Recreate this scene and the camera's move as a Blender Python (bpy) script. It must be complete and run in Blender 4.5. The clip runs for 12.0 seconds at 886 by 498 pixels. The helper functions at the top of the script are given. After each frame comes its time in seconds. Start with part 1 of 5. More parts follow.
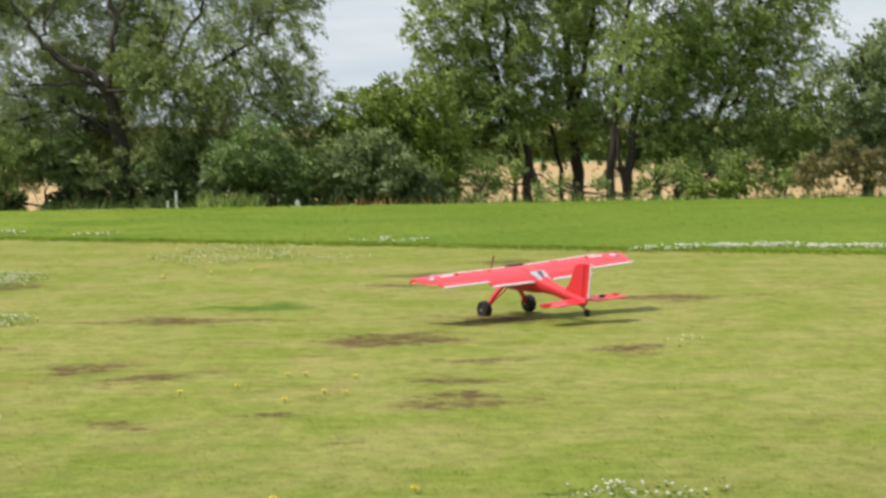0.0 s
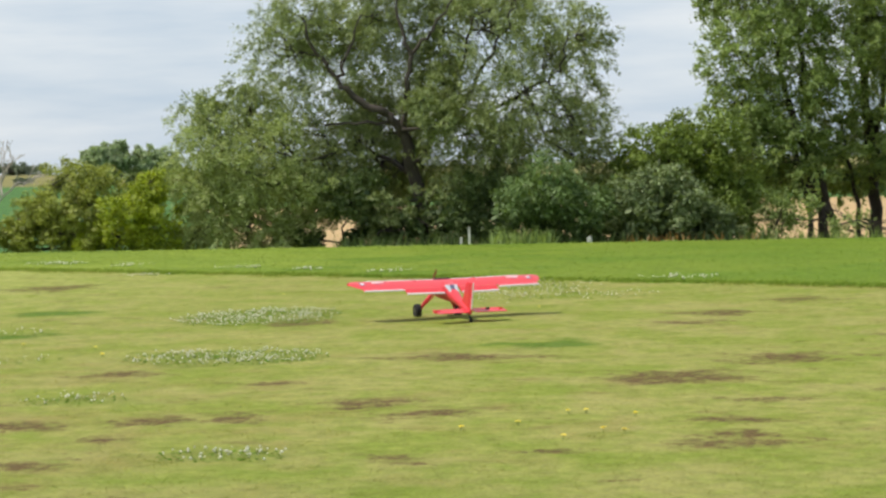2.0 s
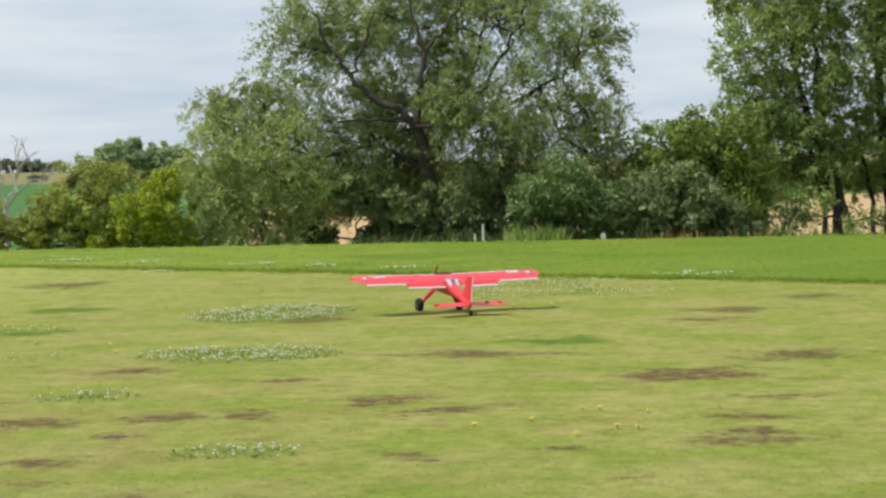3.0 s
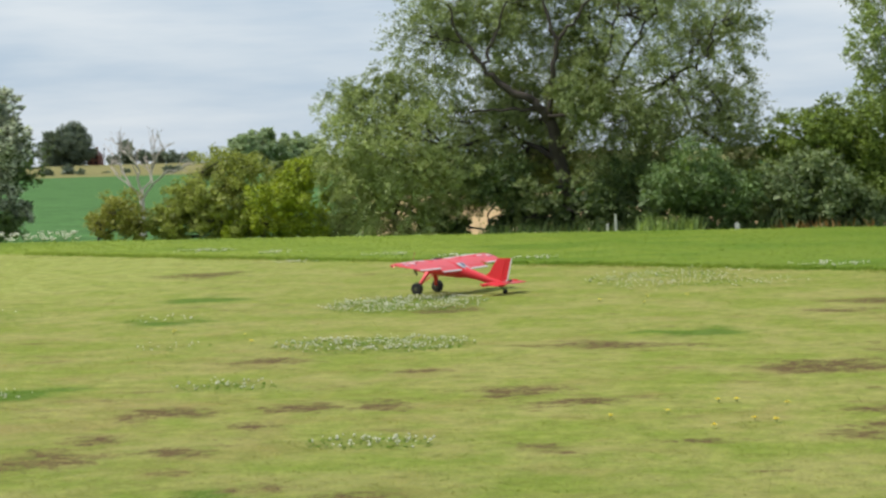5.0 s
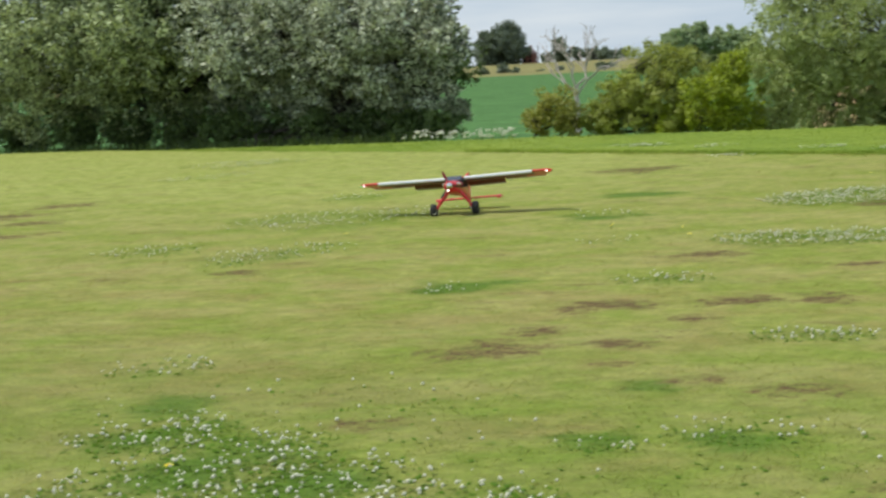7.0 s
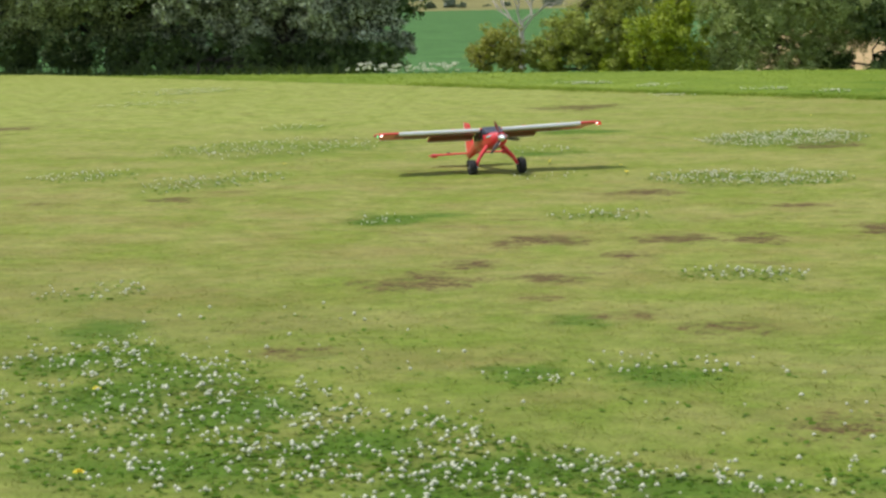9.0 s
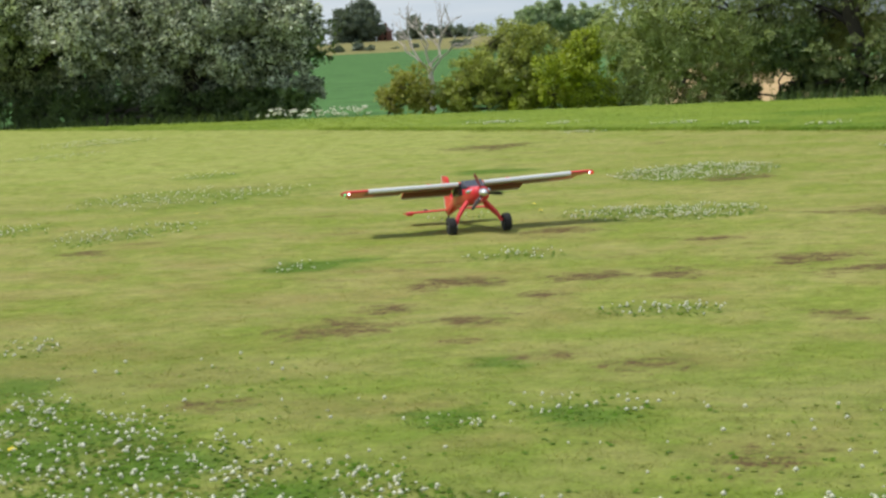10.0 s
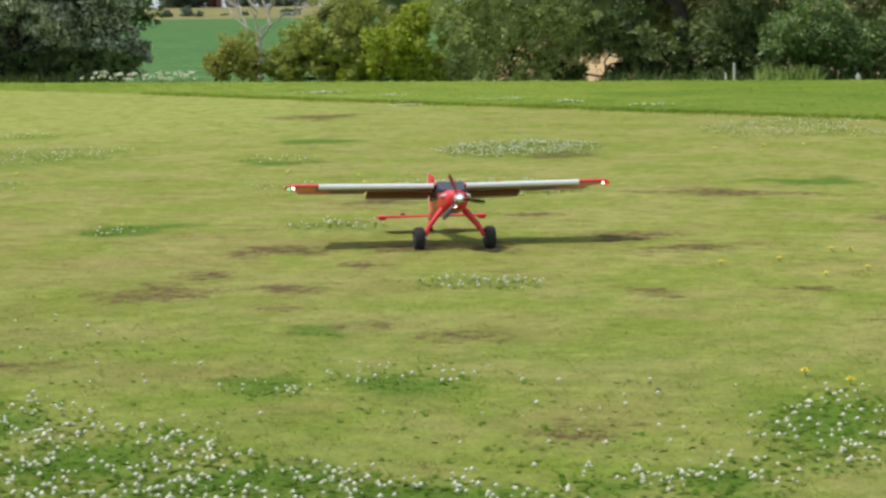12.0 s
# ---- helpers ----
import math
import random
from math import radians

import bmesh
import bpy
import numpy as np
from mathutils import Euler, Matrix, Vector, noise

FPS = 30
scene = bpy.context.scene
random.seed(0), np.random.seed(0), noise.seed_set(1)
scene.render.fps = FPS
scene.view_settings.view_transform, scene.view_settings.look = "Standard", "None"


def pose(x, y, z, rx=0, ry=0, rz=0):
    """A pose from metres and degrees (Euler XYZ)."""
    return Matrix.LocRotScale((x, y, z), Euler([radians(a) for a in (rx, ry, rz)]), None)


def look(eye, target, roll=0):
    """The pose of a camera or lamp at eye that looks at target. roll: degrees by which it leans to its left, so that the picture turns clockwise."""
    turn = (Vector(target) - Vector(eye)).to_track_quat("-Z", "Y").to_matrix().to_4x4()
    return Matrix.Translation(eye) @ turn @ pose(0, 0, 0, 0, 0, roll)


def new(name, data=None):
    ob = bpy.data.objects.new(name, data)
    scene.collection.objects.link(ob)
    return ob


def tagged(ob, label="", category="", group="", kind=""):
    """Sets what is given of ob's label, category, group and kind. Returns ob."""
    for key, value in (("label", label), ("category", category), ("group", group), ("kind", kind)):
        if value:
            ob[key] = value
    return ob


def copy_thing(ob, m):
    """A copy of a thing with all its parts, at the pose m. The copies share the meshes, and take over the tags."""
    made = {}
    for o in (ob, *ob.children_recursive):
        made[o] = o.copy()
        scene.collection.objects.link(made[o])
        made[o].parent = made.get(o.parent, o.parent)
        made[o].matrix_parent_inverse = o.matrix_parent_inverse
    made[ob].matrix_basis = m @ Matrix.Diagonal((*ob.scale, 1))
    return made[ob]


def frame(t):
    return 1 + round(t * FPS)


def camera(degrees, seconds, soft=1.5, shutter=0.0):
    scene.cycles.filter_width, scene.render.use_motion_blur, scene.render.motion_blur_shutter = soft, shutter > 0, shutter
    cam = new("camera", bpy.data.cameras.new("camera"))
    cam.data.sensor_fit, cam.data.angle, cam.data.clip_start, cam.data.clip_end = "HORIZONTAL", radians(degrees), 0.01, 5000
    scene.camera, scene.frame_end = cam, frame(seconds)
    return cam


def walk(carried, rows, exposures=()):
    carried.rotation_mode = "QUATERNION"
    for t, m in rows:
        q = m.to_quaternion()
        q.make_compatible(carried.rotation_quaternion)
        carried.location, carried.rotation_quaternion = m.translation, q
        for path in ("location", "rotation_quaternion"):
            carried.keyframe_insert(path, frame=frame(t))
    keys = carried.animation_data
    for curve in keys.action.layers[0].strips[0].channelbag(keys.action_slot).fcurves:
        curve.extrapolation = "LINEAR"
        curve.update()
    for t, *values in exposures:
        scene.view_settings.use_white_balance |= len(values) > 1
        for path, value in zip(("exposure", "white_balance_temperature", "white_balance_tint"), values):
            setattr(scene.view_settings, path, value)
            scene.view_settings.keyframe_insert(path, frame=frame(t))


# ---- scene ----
cam = camera(25.0, 12.0, soft=2.6, shutter=0.25)
cam.data.dof.use_dof, cam.data.dof.focus_distance, cam.data.dof.aperture_fstop = True, 16.0, 10.5


def aim(x, y, z, yaw, pitch, roll):
    return pose(x, y, z, 0, 0, yaw) @ pose(0, 0, 0, 90 + pitch) @ pose(0, 0, 0, 0, 0, roll)


# seconds, eye, heading, pitch and roll of the person's camera
ROWS = [
    (0.0, -0.070, 0.004, 1.423, 0.13, -3.40, -0.94),
    (0.5, -0.020, 0.024, 1.433, 3.41, -1.46, -0.78),
    (1.0, -0.008, -0.027, 1.434, 6.94, -1.53, -0.99),
    (1.5, 0.032, -0.014, 1.431, 7.36, -2.02, -1.04),
    (2.0, 0.025, -0.034, 1.430, 8.60, -2.20, -1.34),
    (2.5, 0.026, -0.018, 1.428, 8.92, -2.19, -1.31),
    (2.7, 0.026, -0.018, 1.428, 8.98, -2.19, -1.31),
    (4.3, 0.028, -0.027, 1.427, 9.37, -3.05, -2.05),
    (4.5, 0.015, 0.002, 1.428, 9.76, -2.94, -2.31),
    (5.0, 0.000, 0.006, 1.434, 12.77, -2.48, -1.56),
    (5.5, 0.011, 0.005, 1.424, 13.55, -2.44, -1.00),
    (6.0, -0.023, 0.003, 1.419, 16.95, -3.79, -1.63),
    (6.5, -0.054, -0.003, 1.420, 21.49, -4.46, -1.93),
    (7.0, -0.030, -0.006, 1.416, 25.29, -4.99, -2.86),
    (7.2, 0.002, -0.083, 1.430, 26.21, -5.16, -2.68),
    (8.8, 0.015, 0.035, 1.405, 24.22, -6.49, -1.29),
    (9.0, 0.015, -0.013, 1.404, 23.68, -6.93, -1.35),
    (9.5, -0.002, 0.027, 1.415, 22.32, -7.15, -2.38),
    (10.0, -0.002, 0.029, 1.412, 21.21, -5.83, -3.00),
    (10.5, 0.001, 0.029, 1.407, 20.23, -5.78, -2.57),
    (11.0, 0.009, 0.018, 1.407, 19.15, -6.02, -1.82),
    (11.5, 0.016, 0.022, 1.403, 17.70, -6.39, -1.01),
    (12.0, 0.014, 0.019, 1.402, 16.16, -6.79, -0.78),
]
EXPOSURES = [(0.0, 0.13, 6900, 12), (2.5, 0.08, 6700, 11), (5.0, 0.0, 6550, 10), (7.0, -0.05, 6450, 9), (9.0, -0.05, 6500, 9), (12.0, -0.02, 6550, 11)]
walk(cam, [(t, aim(x, y, z, a, b, c)) for t, x, y, z, a, b, c in ROWS], EXPOSURES)

# ---- sky and sun ----
SUN_ELEVATION, SUN_AZIMUTH = radians(58), radians(-104)  # azimuth from +y, clockwise seen from above
world = bpy.data.worlds.new("sky")
scene.world = world
world.use_nodes = True
wt = world.node_tree
wt.nodes.clear()


def node(tree, kind, **settings):
    n = tree.nodes.new(kind)
    for k, v in settings.items():
        if k in n.inputs:
            n.inputs[k].default_value = v
    return n


sky = wt.nodes.new("ShaderNodeTexSky")
sky.sky_type, sky.sun_disc = "NISHITA", False
sky.sun_elevation, sky.sun_rotation = SUN_ELEVATION, SUN_AZIMUTH
coord = wt.nodes.new("ShaderNodeTexCoord")
stretch = wt.nodes.new("ShaderNodeMapping")
stretch.inputs["Scale"].default_value = (4.2, 4.2, 30.0)
wt.links.new(coord.outputs["Generated"], stretch.inputs["Vector"])
puffs = node(wt, "ShaderNodeTexNoise", Scale=1.0, Detail=6.0, Roughness=0.55)
wt.links.new(stretch.outputs["Vector"], puffs.inputs["Vector"])
cover = wt.nodes.new("ShaderNodeValToRGB")
cover.color_ramp.elements[0].position, cover.color_ramp.elements[0].color = 0.30, (0.0, 0.0, 0.0, 1)
cover.color_ramp.elements[1].position, cover.color_ramp.elements[1].color = 0.62, (1, 1, 1, 1)
wt.links.new(puffs.outputs["Fac"], cover.inputs["Fac"])
cloud = wt.nodes.new("ShaderNodeMix")
cloud.data_type = "RGBA"
cloud.inputs["A"].default_value = (5.3, 6.9, 8.7, 1)
cloud.inputs["B"].default_value = (8.9, 9.75, 10.5, 1)
wt.links.new(cover.outputs["Color"], cloud.inputs["Factor"])
blend = wt.nodes.new("ShaderNodeMix")
blend.data_type = "RGBA"
blend.inputs["Factor"].default_value = 0.88
wt.links.new(sky.outputs["Color"], blend.inputs["A"])
wt.links.new(cloud.outputs["Result"], blend.inputs["B"])
back = node(wt, "ShaderNodeBackground", Strength=0.085)
wt.links.new(blend.outputs["Result"], back.inputs["Color"])
out = wt.nodes.new("ShaderNodeOutputWorld")
wt.links.new(back.outputs["Background"], out.inputs["Surface"])

sun = new("sun", bpy.data.lights.new("sun", "SUN"))
sun.data.energy, sun.data.angle, sun.data.color = 3.6, radians(2.5), (1.0, 0.95, 0.87)
toward = Vector((math.sin(SUN_AZIMUTH) * math.cos(SUN_ELEVATION), math.cos(SUN_AZIMUTH) * math.cos(SUN_ELEVATION), math.sin(SUN_ELEVATION)))
sun.matrix_world = look(toward * 60, (0, 0, 0))

# ---- materials ----


def material(name, colour, rough=0.6, metal=0.0, vary=0.15, scale=6.0, bump=0.0, bump_scale=40.0, coat=0.0, emit=0.0, shine=0.5):
    """A surface with two scales of colour variation and a fine relief."""
    m = bpy.data.materials.new(name)
    m.use_nodes = True
    t = m.node_tree
    b = t.nodes["Principled BSDF"]
    b.inputs["Roughness"].default_value, b.inputs["Metallic"].default_value = rough, metal
    b.inputs["Coat Weight"].default_value = coat
    b.inputs["Specular IOR Level"].default_value = shine
    where = t.nodes.new("ShaderNodeTexCoord")
    big = node(t, "ShaderNodeTexNoise", Scale=scale, Detail=4.0)
    fine = node(t, "ShaderNodeTexNoise", Scale=scale * 9, Detail=3.0)
    for n in (big, fine):
        t.links.new(where.outputs["Object"], n.inputs["Vector"])
    mean = node(t, "ShaderNodeMath")
    mean.operation = "ADD"
    t.links.new(big.outputs["Fac"], mean.inputs[0])
    t.links.new(fine.outputs["Fac"], mean.inputs[1])
    mix = t.nodes.new("ShaderNodeMapRange")
    mix.inputs["From Min"].default_value, mix.inputs["From Max"].default_value = 0.6, 1.4
    mix.inputs["To Min"].default_value, mix.inputs["To Max"].default_value = 1 - vary, 1 + vary
    t.links.new(mean.outputs[0], mix.inputs["Value"])
    tint = t.nodes.new("ShaderNodeVectorMath")
    tint.operation = "SCALE"
    tint.inputs[0].default_value = colour[:3]
    t.links.new(mix.outputs["Result"], tint.inputs["Scale"])
    t.links.new(tint.outputs["Vector"], b.inputs["Base Color"])
    if bump:
        grain = node(t, "ShaderNodeTexNoise", Scale=bump_scale, Detail=4.0)
        t.links.new(where.outputs["Object"], grain.inputs["Vector"])
        relief = node(t, "ShaderNodeBump", Strength=bump, Distance=0.02)
        t.links.new(grain.outputs["Fac"], relief.inputs["Height"])
        t.links.new(relief.outputs["Normal"], b.inputs["Normal"])
    if emit:
        b.inputs["Emission Color"].default_value = (*colour[:3], 1)
        b.inputs["Emission Strength"].default_value = emit
    return m


def foliage(name, dark, light, clear=0.25, rough=0.5, hue_scale=2.2, span=(0.15, 0.85), shine=0.3):
    """Leaves: each leaf has its own shade, and whole boughs differ."""
    m = bpy.data.materials.new(name)
    m.use_nodes = True
    t = m.node_tree
    t.nodes.clear()
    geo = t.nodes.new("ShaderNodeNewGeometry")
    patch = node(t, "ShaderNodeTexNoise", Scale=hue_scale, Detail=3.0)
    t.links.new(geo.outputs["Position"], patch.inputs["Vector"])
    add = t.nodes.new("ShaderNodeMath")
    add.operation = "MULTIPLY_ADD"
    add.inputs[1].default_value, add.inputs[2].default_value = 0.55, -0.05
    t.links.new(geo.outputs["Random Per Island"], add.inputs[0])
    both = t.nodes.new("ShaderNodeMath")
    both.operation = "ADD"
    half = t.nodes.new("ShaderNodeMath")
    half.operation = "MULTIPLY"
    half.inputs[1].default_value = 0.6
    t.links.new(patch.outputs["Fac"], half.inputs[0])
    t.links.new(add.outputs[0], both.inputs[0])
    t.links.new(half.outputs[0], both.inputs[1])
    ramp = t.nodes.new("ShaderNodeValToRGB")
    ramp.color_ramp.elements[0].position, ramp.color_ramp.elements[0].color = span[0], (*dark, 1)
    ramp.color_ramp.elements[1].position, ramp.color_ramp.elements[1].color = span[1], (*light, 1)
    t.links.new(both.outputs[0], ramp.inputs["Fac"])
    front = node(t, "ShaderNodeBsdfPrincipled", Roughness=rough)
    front.inputs["Specular IOR Level"].default_value = shine
    glow = t.nodes.new("ShaderNodeBsdfTranslucent")
    warm = t.nodes.new("ShaderNodeVectorMath")
    warm.operation = "MULTIPLY"
    warm.inputs[1].default_value = (1.35, 1.3, 0.6)
    t.links.new(ramp.outputs["Color"], warm.inputs[0])
    t.links.new(ramp.outputs["Color"], front.inputs["Base Color"])
    t.links.new(warm.outputs["Vector"], glow.inputs["Color"])
    mix = t.nodes.new("ShaderNodeMixShader")
    mix.inputs["Fac"].default_value = clear
    t.links.new(front.outputs[0], mix.inputs[1])
    t.links.new(glow.outputs[0], mix.inputs[2])
    end = t.nodes.new("ShaderNodeOutputMaterial")
    t.links.new(mix.outputs[0], end.inputs["Surface"])
    return m


def turf(name, straw, green, lush, soil, dun, pale, blades=False, coarse=0.95, scuffs=0.6):
    """Grass by 'bare', 'lush' and 'dry' from the mesh; 'lush' also carries shade, 'dry' also sheen."""
    m = bpy.data.materials.new(name)
    m.use_nodes = True
    t = m.node_tree
    b = t.nodes["Principled BSDF"]
    b.inputs["Roughness"].default_value = 0.8
    b.inputs["Specular IOR Level"].default_value = 0.06
    geo = t.nodes.new("ShaderNodeNewGeometry")
    broad = node(t, "ShaderNodeTexNoise", Scale=coarse, Detail=8.0, Roughness=0.68)
    middle = node(t, "ShaderNodeTexNoise", Scale=coarse * 4, Detail=5.0, Roughness=0.6)
    tuft = node(t, "ShaderNodeTexNoise", Scale=8.0, Detail=6.0, Roughness=0.8)
    fine = node(t, "ShaderNodeTexNoise", Scale=60.0, Detail=3.0, Roughness=0.7)
    for n in (broad, middle, tuft, fine):
        t.links.new(geo.outputs["Position"], n.inputs["Vector"])

    def ramp(source, low, high):
        r = t.nodes.new("ShaderNodeMapRange")
        r.inputs["From Min"].default_value, r.inputs["From Max"].default_value = low, high
        t.links.new(source, r.inputs["Value"])
        return r.outputs["Result"]

    def mixed(factor, a, c):
        n = t.nodes.new("ShaderNodeMix")
        n.data_type = "RGBA"
        t.links.new(factor, n.inputs["Factor"])
        for value, socket in ((a, n.inputs["A"]), (c, n.inputs["B"])):
            if isinstance(value, tuple):
                socket.default_value = (*value, 1)
            else:
                t.links.new(value, socket)
        return n.outputs["Result"]

    def times(a, c):
        n = t.nodes.new("ShaderNodeMath")
        n.operation, n.use_clamp = "MULTIPLY", True
        for value, socket in ((a, n.inputs[0]), (c, n.inputs[1])):
            if isinstance(value, float):
                socket.default_value = value
            else:
                t.links.new(value, socket)
        return n.outputs[0]

    bare, rich, dry = (t.nodes.new("ShaderNodeAttribute") for _ in range(3))
    bare.attribute_name, rich.attribute_name, dry.attribute_name = "bare", "lush", "dry"
    colour = mixed(ramp(broad.outputs["Fac"], 0.39, 0.61), straw, green)
    colour = mixed(times(ramp(middle.outputs["Fac"], 0.44, 0.72), 0.42), colour, mixed(ramp(tuft.outputs["Fac"], 0.35, 0.65), green, lush))
    colour = mixed(times(ramp(tuft.outputs["Fac"], 0.48, 0.66), 0.5), colour, mixed(ramp(fine.outputs["Fac"], 0.40, 0.60), straw, green))
    stretch = node(t, "ShaderNodeTexNoise", Scale=coarse * 1.7, Detail=6.0, Roughness=0.62)
    shift = t.nodes.new("ShaderNodeVectorMath")
    shift.operation = "ADD"
    shift.inputs[1].default_value = (37.0, 11.0, 5.0)
    t.links.new(geo.outputs["Position"], shift.inputs[0])
    t.links.new(shift.outputs["Vector"], stretch.inputs["Vector"])
    parched = t.nodes.new("ShaderNodeMath")
    parched.operation = "MULTIPLY_ADD"
    parched.inputs[1].default_value = 0.12
    t.links.new(dry.outputs["Fac"], parched.inputs[0])
    t.links.new(stretch.outputs["Fac"], parched.inputs[2])
    colour = mixed(times(times(ramp(parched.outputs[0], 0.54, 0.74), ramp(tuft.outputs["Fac"], 0.30, 0.58)), 0.66), colour, dun)
    colour = mixed(times(times(ramp(dry.outputs["Fac"], 0.0, -1.0), ramp(middle.outputs["Fac"], 0.62, 0.42)), 0.75), colour, pale)
    colour = mixed(times(rich.outputs["Fac"], 0.85), colour, lush)
    crumbs = node(t, "ShaderNodeTexNoise", Scale=9.0, Detail=7.0, Roughness=0.82)
    t.links.new(geo.outputs["Position"], crumbs.inputs["Vector"])
    edge = t.nodes.new("ShaderNodeMath")
    edge.operation = "MULTIPLY_ADD"
    edge.inputs[1].default_value = 4.6
    t.links.new(crumbs.outputs["Fac"], edge.inputs[0])
    t.links.new(bare.outputs["Fac"], edge.inputs[2])
    worn = times(times(ramp(edge.outputs[0], 2.75, 3.35), ramp(bare.outputs["Fac"], 0.02, 0.35)), 0.95)
    colour = mixed(worn, colour, mixed(times(ramp(fine.outputs["Fac"], 0.42, 0.66), 0.55), soil, dun))
    scuff = node(t, "ShaderNodeTexNoise", Scale=1.5, Detail=8.0, Roughness=0.72)
    drawn = t.nodes.new("ShaderNodeVectorMath")
    drawn.operation = "MULTIPLY"
    drawn.inputs[1].default_value = (0.7, 1.3, 1.0)
    t.links.new(shift.outputs["Vector"], drawn.inputs[0])
    t.links.new(drawn.outputs["Vector"], scuff.inputs["Vector"])
    worn_thin = times(times(ramp(scuff.outputs["Fac"], 0.585, 0.67), ramp(rich.outputs["Fac"], 0.5, 0.0)), scuffs)
    colour = mixed(worn_thin, colour, mixed(ramp(crumbs.outputs["Fac"], 0.40, 0.58), dun, soil))
    shade = t.nodes.new("ShaderNodeVectorMath")
    shade.operation = "SCALE"
    t.links.new(colour, shade.inputs[0])
    grain = t.nodes.new("ShaderNodeMapRange")
    grain.inputs["From Min"].default_value, grain.inputs["From Max"].default_value = 0.3, 0.7
    grain.inputs["To Min"].default_value, grain.inputs["To Max"].default_value = 0.74, 1.26
    t.links.new(geo.outputs["Random Per Island"] if blades else fine.outputs["Fac"], grain.inputs["Value"])
    if blades:
        tone_of = t.nodes.new("ShaderNodeAttribute")
        tone_of.attribute_name = "tone"
        colour = mixed(times(ramp(tone_of.outputs["Fac"], 0.55, 1.0), 0.7), mixed(times(ramp(tone_of.outputs["Fac"], 0.45, 0.0), 0.35), colour, mixed(worn, green, soil)), mixed(worn, straw, dun))
        t.links.new(colour, shade.inputs[0])
        grain.inputs["From Min"].default_value, grain.inputs["From Max"].default_value = 0.0, 1.0
        grain.inputs["To Min"].default_value, grain.inputs["To Max"].default_value = 1.15, 1.45
    tone = grain.outputs["Result"]
    for source, low, high, least, most in ((tuft, 0.34, 0.66, 0.76, 1.22), (crumbs, 0.34, 0.66, 0.90, 1.10)):
        swing = t.nodes.new("ShaderNodeMapRange")
        for socket, value in zip(("From Min", "From Max", "To Min", "To Max"), (low, high, least, most)):
            swing.inputs[socket].default_value = value
        t.links.new(source.outputs["Fac"], swing.inputs["Value"])
        both = t.nodes.new("ShaderNodeMath")
        both.operation = "MULTIPLY"
        t.links.new(tone, both.inputs[0])
        t.links.new(swing.outputs["Result"], both.inputs[1])
        tone = both.outputs[0]
    t.links.new(tone, shade.inputs["Scale"])
    t.links.new(shade.outputs["Vector"], b.inputs["Base Color"])
    if blades:  # thin blades let light through
        glow = t.nodes.new("ShaderNodeBsdfTranslucent")
        t.links.new(shade.outputs["Vector"], glow.inputs["Color"])
        thin = t.nodes.new("ShaderNodeMixShader")
        thin.inputs["Fac"].default_value = 0.5
        t.links.new(b.outputs[0], thin.inputs[1])
        t.links.new(glow.outputs[0], thin.inputs[2])
        t.links.new(thin.outputs[0], t.nodes["Material Output"].inputs["Surface"])
    else:
        relief = node(t, "ShaderNodeBump", Strength=0.2, Distance=0.02)
        t.links.new(fine.outputs["Fac"], relief.inputs["Height"])
        t.links.new(relief.outputs["Normal"], b.inputs["Normal"])
    return m


STRAW, GREEN, LUSH, SOIL = (0.286, 0.274, 0.088), (0.192, 0.236, 0.037), (0.057, 0.134, 0.010), (0.068, 0.034, 0.020)
# far lawn colour, paled to imitate its low-angle sheen
PALE = (0.310, 0.345, 0.092)
DUN = (0.218, 0.168, 0.060)
lawn_mat = turf("mown_lawn", STRAW, GREEN, LUSH, SOIL, DUN, PALE)
blade_mat = turf("lawn_blades", STRAW, GREEN, LUSH, SOIL, DUN, PALE, blades=True)
rough_mat = turf("rough_grass", (0.188, 0.242, 0.034), (0.106, 0.180, 0.019), (0.07, 0.15, 0.02), SOIL, (0.235, 0.300, 0.048), (0.118, 0.186, 0.021), coarse=0.3, scuffs=0.0)
rough_blade_mat = turf("rough_blades", (0.188, 0.242, 0.034), (0.106, 0.180, 0.019), (0.07, 0.15, 0.02), SOIL, (0.235, 0.300, 0.048), (0.118, 0.186, 0.021), blades=True, coarse=0.3, scuffs=0.0)
crop_mat = material("green_crop", (0.074, 0.160, 0.050), 0.8, vary=0.55, scale=0.35, bump=0.9, bump_scale=1.2, shine=0.02)
stubble_mat = material("ripe_field", (0.44, 0.315, 0.165), 0.85, vary=0.2, scale=0.3, bump=0.4, bump_scale=2.0, shine=0.02)
verge_mat = material("dry_verge", (0.215, 0.20, 0.085), 0.85, vary=0.25, scale=0.04, shine=0.02)
bark_mat = material("bark", (0.050, 0.041, 0.033), 0.9, vary=0.35, scale=3.0, bump=0.8, bump_scale=18)
dead_mat = material("dead_wood", (0.50, 0.44, 0.39), 0.85, vary=0.25, scale=3.0, bump=0.4)
leaf_willow = foliage("willow_leaves", (0.095, 0.142, 0.044), (0.365, 0.440, 0.178))
leaf_sallow = foliage("sallow_leaves", (0.145, 0.200, 0.058), (0.490, 0.575, 0.230))
# steep bough-sized tone patches paint in shaded hollows and sunlit tufts, both willows
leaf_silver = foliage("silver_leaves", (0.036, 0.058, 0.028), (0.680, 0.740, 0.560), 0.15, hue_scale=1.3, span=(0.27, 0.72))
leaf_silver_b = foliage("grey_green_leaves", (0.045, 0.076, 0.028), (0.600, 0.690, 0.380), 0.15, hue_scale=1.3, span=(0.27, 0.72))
leaf_blue = foliage("blue_green_leaves", (0.045, 0.092, 0.026), (0.235, 0.340, 0.125))
